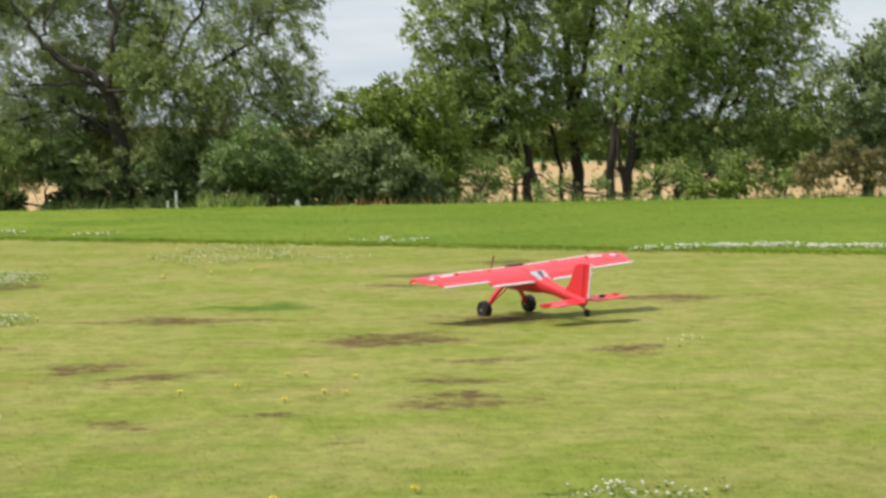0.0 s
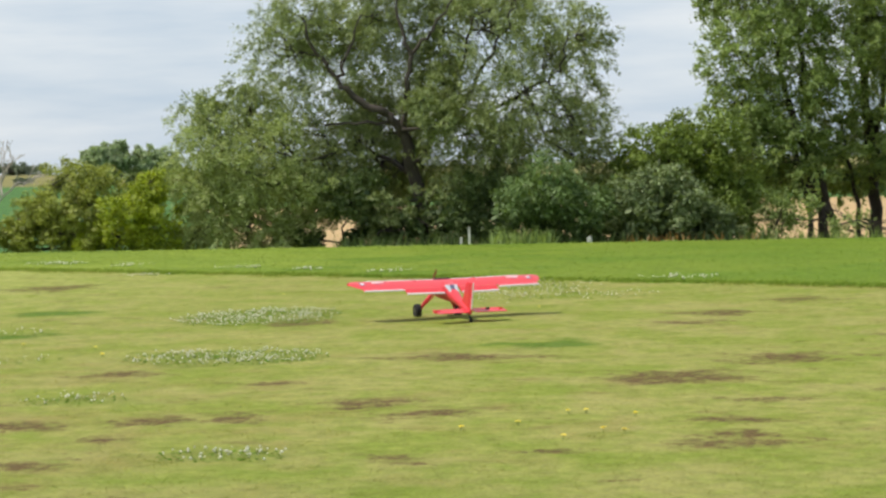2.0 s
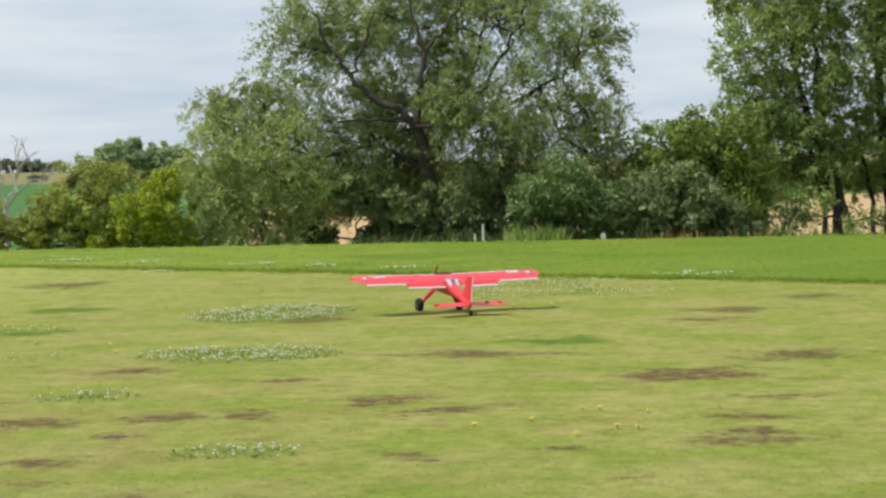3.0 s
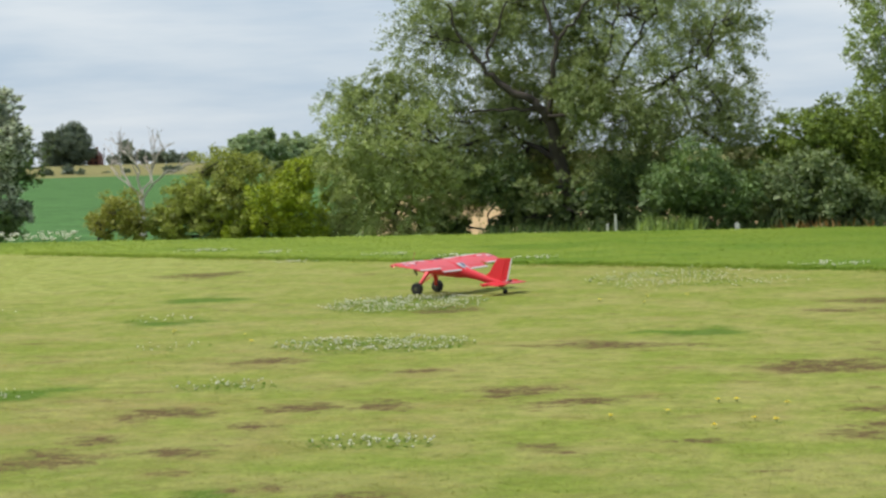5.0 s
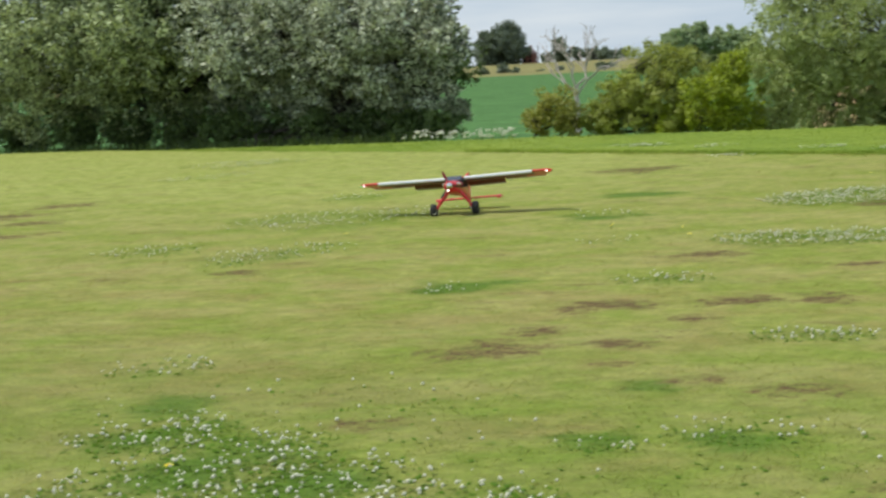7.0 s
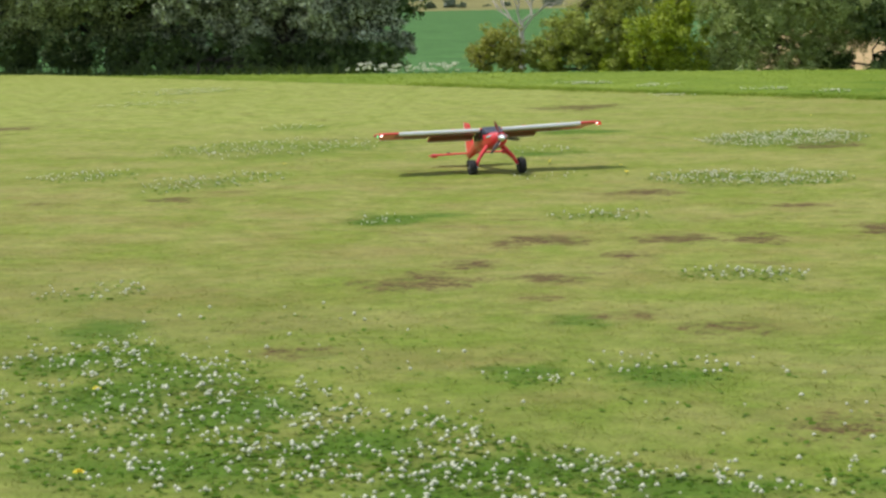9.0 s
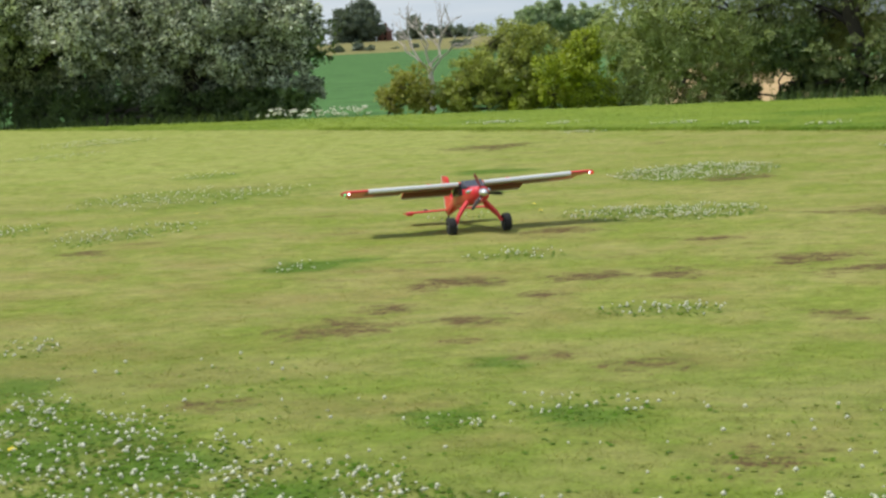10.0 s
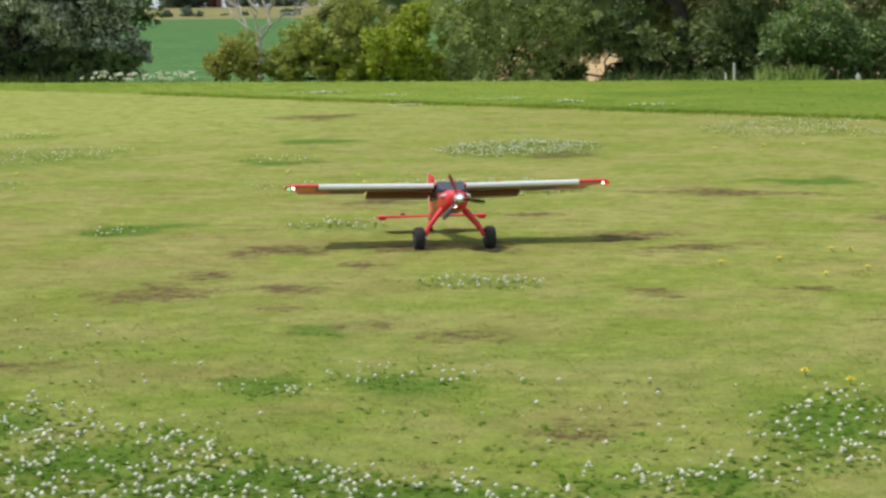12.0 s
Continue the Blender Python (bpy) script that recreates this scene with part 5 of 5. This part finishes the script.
def aeroplane():
    plane = new("model_aeroplane")
    S = 0.985  # half span
    LE, TE = (-0.160, 0.372), (-0.465, 0.306)

    # fuselage
    bm = bmesh.new()
    stations = [(0.165, 0.314, 0.030, 0.030, 0.030, 2.0), (0.150, 0.314, 0.054, 0.048, 0.056, 2.1), (0.10, 0.308, 0.070, 0.048, 0.066, 2.3), (0.0, 0.298, 0.080, 0.052, 0.074, 2.6),
                (-0.07, 0.292, 0.085, 0.066, 0.078, 3.0), (-0.15, 0.280, 0.088, 0.096, 0.080, 3.4), (-0.30, 0.270, 0.088, 0.096, 0.082, 3.4), (-0.42, 0.252, 0.076, 0.075, 0.076, 3.0),
                (-0.52, 0.236, 0.058, 0.052, 0.062, 2.6), (-0.65, 0.200, 0.044, 0.038, 0.050, 2.3), (-0.80, 0.155, 0.034, 0.032, 0.050, 2.2), (-0.92, 0.122, 0.026, 0.028, 0.048, 2.1), (-0.985, 0.107, 0.014, 0.018, 0.024, 2.0)]
    loft(bm, [ring(y, z, w, u, d, 22, p) for y, z, w, u, d, p in stations])
    smooth(part("fuselage", bm, red_mat, plane, "glossy red fuselage"), 50)

    # canopy panes
    bm = bmesh.new()
    loft(bm, [[(-0.070, -0.030, 0.352), (0.070, -0.030, 0.352), (0.074, -0.04, 0.325), (-0.074, -0.04, 0.325)],
              [(-0.080, -0.146, 0.394), (0.080, -0.146, 0.394), (0.091, -0.156, 0.345), (-0.091, -0.156, 0.345)]])
    part("windscreen", bm, screen_mat, plane, "dark tinted windscreen")
    for side in (-1, 1):
        for y0, y1, z0, z1, name in ((-0.095, -0.180, 0.280, 0.350, "side_window"), (-0.205, -0.310, 0.266, 0.348, "side_window"), (-0.330, -0.385, 0.262, 0.318, "side_window")):
            bm = bmesh.new()
            loft(bm, [[(side * x, y0, z0 + 0.012), (side * x, y1, z0), (side * x, y1 + 0.008, z1 - 0.006), (side * x, y0 - 0.02, z1)] for x in (0.072, 0.0905)])
            pane = part(name, bm, glass_mat, plane, "tinted side window")
            bm = bmesh.new()
            outline = [(side * 0.0895, y0, z0 + 0.012), (side * 0.0895, y1, z0), (side * 0.0895, y1 + 0.008, z1 - 0.006), (side * 0.0895, y0 - 0.02, z1), (side * 0.0895, y0, z0 + 0.012)]
            tube(bm, outline, [0.0032] * 5, 5)
            part("window_frame", bm, black_mat, pane)
    bm = bmesh.new()
    loft(bm, [[(-0.064, -0.418, 0.339), (0.064, -0.418, 0.339), (0.064, -0.43, 0.325), (-0.064, -0.43, 0.325)], [(-0.047, -0.525, 0.280), (0.047, -0.525, 0.280), (0.047, -0.53, 0.270), (-0.047, -0.53, 0.270)]])
    rear = part("rear_window", bm, film_mat, plane, "pale panel behind the wing with a dark emblem")
    bm = bmesh.new()
    loft(bm, [[(-0.022, -0.447, 0.339), (0.022, -0.447, 0.339), (0.022, -0.452, 0.332), (-0.022, -0.452, 0.332)], [(-0.017, -0.488, 0.306), (0.017, -0.488, 0.306), (0.017, -0.493, 0.299), (-0.017, -0.493, 0.299)]])
    part("emblem", bm, blue_mat, rear)

    # wing with rounded raked tips
    bm = bmesh.new()
    spans = [-S, -S + 0.010, -S + 0.03, -S + 0.06, -S + 0.09, -0.80, -0.4, 0.0, 0.4, 0.80, S - 0.09, S - 0.06, S - 0.03, S - 0.010, S]
    rings = []
    for x in spans:
        edge = max(0, (abs(x) - (S - 0.09)) / 0.09)
        le = (LE[0] - 0.035 * edge ** 4, LE[1] + 0.012 * abs(x) - 0.006 * edge ** 4)
        te = (TE[0] + 0.055 + 0.12 * edge ** 1.4, TE[1] + 0.013 + 0.028 * edge ** 1.4 + 0.012 * abs(x))
        rings.append(aerofoil(x, le, te, 0.12 * (1 + 0.25 * edge - 0.35 * edge ** 4)))
    loft(bm, rings)
    wing = darken_under(smooth(part("wing", bm, red_mat, plane, "long straight red wing, underside coloured dark for its shade"), 35), 0.79)
    for side in (-1, 1):
        # slat on the leading edge
        bm = bmesh.new()
        pro = [aerofoil(side * x, (LE[0] + 0.019, LE[1] - 0.008 + 0.012 * x), (LE[0] - 0.038, LE[1] - 0.018 + 0.012 * x), 0.66, 6) for x in (0.10, 0.45, 0.79)]
        loft(bm, pro)
        smooth(part("slat", bm, silver_mat, wing, "silver leading-edge slat"), 50)
        bm = bmesh.new()
        loft(bm, [aerofoil(side * x, (TE[0] + 0.065, TE[1] + 0.010 + 0.012 * x), (TE[0] - 0.040, TE[1] - 0.040 + 0.012 * x), 0.13, 6) for x in (0.085, 0.28, 0.475)])
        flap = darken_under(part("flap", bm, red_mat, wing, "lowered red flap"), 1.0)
        bm = bmesh.new()
        loft(bm, [[(side * x, TE[0] - 0.032, TE[1] - 0.040 + 0.012 * x), (side * x, TE[0] - 0.032, TE[1] - 0.031 + 0.012 * x), (side * x, TE[0] - 0.045, TE[1] - 0.040 + 0.012 * x), (side * x, TE[0] - 0.045, TE[1] - 0.047 + 0.012 * x)] for x in (0.09, 0.47)])
        part("trailing_edge", bm, white_mat, flap, "white trailing edge")
        bm = bmesh.new()
        loft(bm, [aerofoil(side * x, (TE[0] + 0.065, TE[1] + 0.016 + 0.012 * x), (TE[0] - 0.022, TE[1] - 0.006 + 0.012 * x), 0.10, 6) for x in (0.485, 0.70, S - 0.088)])
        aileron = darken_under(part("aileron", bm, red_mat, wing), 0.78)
        bm = bmesh.new()
        loft(bm, [[(side * x, TE[0] - 0.008, TE[1] - 0.008 + 0.012 * x), (side * x, TE[0] - 0.008, TE[1] + 0.004 + 0.012 * x), (side * x, TE[0] - 0.026, TE[1] - 0.002 + 0.012 * x), (side * x, TE[0] - 0.026, TE[1] - 0.010 + 0.012 * x)] for x in (0.49, S - 0.092)])
        part("trailing_edge", bm, white_mat, aileron, "white trailing edge")
        # emblems on the wing's top
        for x, w, d, mat, dy in ((0.845, 0.085, 0.085, blue_mat, 0.0), (0.86, 0.035, 0.05, white_mat, 0.004), (0.70, 0.13, 0.032, white_mat, 0.03), (0.68, 0.10, 0.022, blue_mat, -0.012)):
            bm = bmesh.new()
            y = -0.285 + dy
            z = 0.012 * x + LE[1] + (y - LE[0]) * 0.249 + 0.0185 + (0.002 if mat is white_mat else 0.0)
            loft(bm, [[(side * (x - w / 2), y + d / 2, z + d * 0.125), (side * (x + w / 2), y + d / 2 - 0.01, z + d * 0.125), (side * (x + w / 2), y - d / 2, z - d * 0.125), (side * (x - w / 2), y - d / 2 + 0.01, z - d * 0.125)],
                      [(side * (x - w / 2), y + d / 2, z + d * 0.125 + 0.002), (side * (x + w / 2), y + d / 2 - 0.01, z + d * 0.125 + 0.002), (side * (x + w / 2), y - d / 2, z - d * 0.125 + 0.002), (side * (x - w / 2), y - d / 2 + 0.01, z - d * 0.125 + 0.002)]])
            part("emblem", bm, mat, wing, "plain emblem on the wing")
        # lights at the tip
        for dx, y, z, mat, name in ((0.044, LE[0] - 0.010, LE[1] - 0.003, lamp_white, "landing_light"), (0.016, LE[0] - 0.024, LE[1] - 0.007, lamp_red if side < 0 else lamp_green, "position_light")):
            bm = bmesh.new()
            tube(bm, [(side * (S - dx), y - 0.012, z), (side * (S - dx), y, z), (side * (S - dx), y + 0.003, z)], [0.009, 0.009, 0.006], 14)
            smooth(part(name, bm, mat, wing, "glowing " + name.replace("_", " ")))
            # tube added round the lamp, sized to hide its glow from oblique camera angles
            bm = bmesh.new()
            turns = [k * math.tau / 14 for k in range(14)]
            loft(bm, [[(side * (S - dx) + w * math.cos(a), y + v, z + w * math.sin(a)) for a in turns] for w, v in ((0.011, -0.01), (0.011, 0.022), (0.0095, 0.022), (0.0095, 0.0))], close=False)
            part("added_hood", bm, red_mat, wing)
    # vortex strip ribs along the wing's top
    for x in (-0.62, -0.31, 0.31, 0.62):
        bm = bmesh.new()
        box(bm, (0.006, 0.10, 0.010), (x, -0.225, LE[1] + 0.010), 0.002)
        part("fence", bm, red_mat, wing)

    # tail
    bm = bmesh.new()
    prof = [(-0.735, 0.190), (-0.80, 0.235), (-0.895, 0.372), (-0.925, 0.386), (-1.02, 0.386), (-0.955, 0.140), (-0.90, 0.125)]
    loft(bm, [[(x, y, z) for y, z in prof] for x in (-0.011, 0.011)])
    bmesh.ops.bevel(bm, geom=[e for e in bm.edges if abs(e.verts[0].co.x - e.verts[1].co.x) < 1e-6], offset=0.006, segments=2, affect="EDGES")
    fin = part("fin", bm, red_mat, plane, "swept red tail fin")
    bm = bmesh.new()
    loft(bm, [[(-0.009, -1.022, 0.384), (-0.004, -1.075, 0.384), (-0.004, -1.005, 0.135), (-0.009, -0.958, 0.142)], [(0.009, -1.022, 0.384), (0.004, -1.075, 0.384), (0.004, -1.005, 0.135), (0.009, -0.958, 0.142)]])
    rudder = part("rudder", bm, red_mat, fin)
    bm = bmesh.new()
    loft(bm, [[(x, y, z) for y, z in ((-1.074, 0.384), (-1.090, 0.384), (-1.020, 0.134), (-1.004, 0.134))] for x in (-0.0045, 0.0045)])
    part("rudder_edge", bm, white_mat, plane, "white rear edge of the rudder")
    bm = bmesh.new()
    loft(bm, [aerofoil(x, (-0.845 - 0.08 * abs(x), 0.128 - 0.010 * abs(x)), (-0.955, 0.117), 0.15 + 0.30 * abs(x), 6) for x in (-0.345, -0.2, 0.0, 0.2, 0.345)])
    stab = smooth(part("tailplane", bm, red_mat, plane), 35)
    for side in (-1, 1):
        bm = bmesh.new()
        loft(bm, [aerofoil(side * x, (-0.955, 0.117), (-1.052, 0.109), 0.12, 5) for x in (0.03, 0.2, 0.348)])
        elevator = part("elevator", bm, red_mat, stab)
        bm = bmesh.new()
        loft(bm, [[(side * x, -1.050, 0.105), (side * x, -1.050, 0.112), (side * x, -1.059, 0.110), (side * x, -1.059, 0.105)] for x in (0.035, 0.34)])
        part("elevator_edge", bm, red_mat, stab)
        bm = bmesh.new()
        box(bm, (0.060, 0.080, 0.030), (side * 0.320, -0.925, 0.118), 0.010)
        part("horn_balance", bm, red_mat, stab)
    bm = bmesh.new()
    box(bm, (0.030, 0.045, 0.026), (0.185, -0.945, 0.128), 0.005)
    part("servo_horn", bm, black_mat, stab, "small black control horn")

    # undercarriage
    for side in (-1, 1):
        bm = bmesh.new()
        path = [(side * 0.045, -0.055, 0.262), (side * 0.095, -0.045, 0.205), (side * 0.145, -0.02, 0.145), (side * 0.178, -0.002, 0.083)]
        rings = []
        for k, (x, y, z) in enumerate(path):
            w, d = (0.042, 0.030, 0.022, 0.018)[k], (0.017, 0.016, 0.014, 0.013)[k]
            rings.append([(x + d * math.cos(a) * 0.9, y + w * math.sin(a), z + d * math.cos(a) * 0.6 * side) for a in [q * math.tau / 12 for q in range(12)]])
        loft(bm, rings)
        smooth(part("gear_leg", bm, red_mat, plane, "red faired undercarriage leg"), 60)
        bm = bmesh.new()
        tube(bm, [(side * 0.07, -0.12, 0.215), (side * 0.165, -0.01, 0.10)], [0.006, 0.006], 8)
        part("strut", bm, red_mat, plane)
        bm = bmesh.new()
        tube(bm, [(side * 0.165, 0, 0.0685), (side * 0.250, 0, 0.0685)], [0.008, 0.008], 8)
        part("axle", bm, chrome_mat, plane)
    wheels = []
    for side in (-1, 1):
        wheel = new("wheel")
        wheel.parent = plane
        bm = bmesh.new()
        prof = [(-0.028, 0.034), (-0.032, 0.049), (-0.027, 0.062), (-0.014, 0.0685), (0.014, 0.0685), (0.027, 0.062), (0.032, 0.049), (0.028, 0.034)]
        rings = [[(x, r * math.cos(a), r * math.sin(a)) for x, r in prof] for a in [k * math.tau / 28 for k in range(29)]]
        made = [[bm.verts.new(p) for p in q] for q in rings[:-1]]
        for k in range(28):
            u, v = made[k], made[(k + 1) % 28]
            for q in range(len(prof)):
                bm.faces.new((u[q], u[(q + 1) % len(prof)], v[(q + 1) % len(prof)], v[q]))
        bmesh.ops.recalc_face_normals(bm, faces=bm.faces)
        tyre = smooth(part("tyre", bm, rubber_mat, wheel, "fat black tundra tyre"), 40)
        bm = bmesh.new()
        tube(bm, [(-0.026, 0, 0), (-0.022, 0, 0), (0.022, 0, 0), (0.026, 0, 0)], [0.022, 0.037, 0.037, 0.022], 18)
        part("rim", bm, black_mat, wheel)
        bm = bmesh.new()
        for k in range(5):
            a = k * math.tau / 5
            box(bm, (0.056, 0.007, 0.007), (0, 0.015 * math.cos(a), 0.015 * math.sin(a)), 0.002)
        part("rim_bolts", bm, chrome_mat, wheel)
        wheel.location = (side * 0.213, 0, 0.0682)
        wheels.append(wheel)
    bm = bmesh.new()
    tube(bm, [(0, -0.905, 0.102), (0, -0.95, 0.066), (0, -0.978, 0.036)], [0.010, 0.008, 0.007], 8)
    part("tail_strut", bm, black_mat, plane, "dark sprung tail-wheel strut")
    tail = new("tail_wheel")
    tail.parent = plane
    tail.location = (0, -0.985, 0.028)
    bm = bmesh.new()
    tube(bm, [(-0.012, 0, 0), (-0.008, 0, 0), (0.008, 0, 0), (0.012, 0, 0)], [0.018, 0.027, 0.027, 0.018], 16)
    part("tyre", bm, rubber_mat, tail)
    wheels.append(tail)

    # nose: exhausts, intake, propeller
    for side in (-1, 1):
        bm = bmesh.new()
        tube(bm, [(side * 0.052, 0.085, 0.330), (side * 0.078, 0.055, 0.322), (side * 0.086, 0.028, 0.316)], [0.012, 0.013, 0.012], 10)
        part("exhaust", bm, chrome_mat, plane, "polished exhaust stub")
    bm = bmesh.new()
    loft(bm, [[(0.030 * math.cos(a), y, 0.283 + 0.013 * math.sin(a)) for a in [k * math.tau / 12 for k in range(12)]] for y in (0.154, 0.100)])
    part("intake", bm, black_mat, plane)
    bm = bmesh.new()
    bmesh.ops.create_icosphere(bm, subdivisions=2, radius=0.009, matrix=Matrix.Translation((0.020, 0.152, 0.268)))
    part("nose_light", bm, lamp_white, plane, "small white light in the nose")
    prop = new("propeller")
    prop.parent = plane
    prop.location = (0, 0.185, 0.316)
    bm = bmesh.new()
    tube(bm, [(0, -0.022, 0), (0, -0.012, 0), (0, 0.015, 0), (0, 0.040, 0), (0, 0.058, 0), (0, 0.066, 0)], [0.030, 0.034, 0.032, 0.023, 0.011, 0.002], 20)
    smooth(part("spinner", bm, chrome_mat, prop, "polished pointed spinner"), 60)
    for k in range(3):
        bm = bmesh.new()
        rows = []
        for r, c, tw in ((0.025, 0.016, 55), (0.06, 0.026, 42), (0.10, 0.030, 32), (0.128, 0.026, 24), (0.148, 0.018, 20), (0.158, 0.006, 18)):
            t = radians(tw)
            quad = [(c / 2 * math.cos(t), c / 2 * math.sin(t)), (0.004 * -math.sin(t), 0.004 * math.cos(t)), (-c / 2 * math.cos(t), -c / 2 * math.sin(t)), (0.004 * math.sin(t), -0.004 * math.cos(t))]
            rows.append([(x, y, r) for x, y in quad])
        loft(bm, rows)
        bm.transform(Matrix.Rotation(k * math.tau / 3, 4, "Y"))
        part("blade", bm, black_mat if k else blade_red_mat, prop, "dark propeller blade")
    tagged(plane, "red high-wing model aeroplane with fat black tyres on the lawn", "model aeroplane")
    return plane, wheels, prop


plane, wheels, prop = aeroplane()

# seconds, place of the point between the main wheels, heading, bank and pitch
TAXI = [
    (0.0, 0.384, 15.333, 34.9, -3.1, -3.2),
    (0.5, -0.996, 17.010, 30.7, -0.3, -0.9),
    (1.0, -2.007, 17.935, 30.4, 2.5, -1.3),
    (1.5, -2.586, 18.841, 27.7, -2.2, -0.0),
    (2.0, -3.015, 19.619, 27.3, -0.1, 0.2),
    (2.5, -3.193, 19.974, 27.0, 0.1, -0.0),
    (2.7, -3.193, 19.974, 27.0, 0.1, -0.0),
    (4.3, -3.679, 20.657, 38.7, -0.6, -1.2),
    (4.5, -3.964, 20.883, 46.7, -0.1, 0.0),
    (5.0, -5.043, 21.429, 71.4, -0.5, -0.4),
    (5.5, -6.267, 21.149, 106.8, 4.6, 0.4),
    (6.0, -7.393, 20.265, 131.2, 3.2, -0.3),
    (6.5, -8.122, 19.063, 163.2, 4.0, 1.3),
    (7.0, -8.461, 18.168, 195.0, 2.6, 0.4),
    (7.2, -8.504, 18.071, 207.5, 0.0, 0.5),
    (8.8, -6.465, 15.577, 218.4, -0.2, 0.7),
    (9.0, -6.254, 15.452, 217.1, 1.2, 0.3),
    (9.5, -5.697, 14.744, 216.7, 1.1, -0.2),
    (10.0, -5.134, 14.033, 214.8, 1.2, 0.5),
    (10.5, -4.652, 13.434, 214.5, -0.1, 0.4),
    (11.0, -4.142, 12.783, 213.6, 1.0, 0.5),
    (11.5, -3.651, 12.111, 210.9, 0.8, 0.8),
    (12.0, -3.205, 11.376, 204.7, -0.4, 0.9),
]


def motions():
    rows = [(t, pose(x, y, -0.006, 0, 0, a) @ pose(0, 0, 0, p, b, 0)) for t, x, y, a, b, p in TAXI]
    walk(plane, rows)
    # the wheels roll by the way gone
    gone, far = 0.0, [(0.0, 0.0)]
    for (t0, x0, y0, *_), (t1, x1, y1, *_) in zip(TAXI, TAXI[1:]):
        steps = max(1, math.ceil(math.hypot(x1 - x0, y1 - y0) / 0.0685 / 1.4))
        for k in range(1, steps + 1):
            far.append((t0 + (t1 - t0) * k / steps, gone + math.hypot(x1 - x0, y1 - y0) * k / steps))
        gone = far[-1][1]
    for wheel, radius in zip(wheels, (0.0685, 0.0685, 0.0685)):
        place = wheel.location.copy()
        walk(wheel, [(t, Matrix.Translation(place) @ Matrix.Rotation(-d / radius, 4, "X")) for t, d in far])
    # the propeller turns steadily
    place = prop.location.copy()
    walk(prop, [(k * 0.1, Matrix.Translation(place) @ Matrix.Rotation(radians(22 + 72 * k), 4, "Y")) for k in range(121)])


motions()
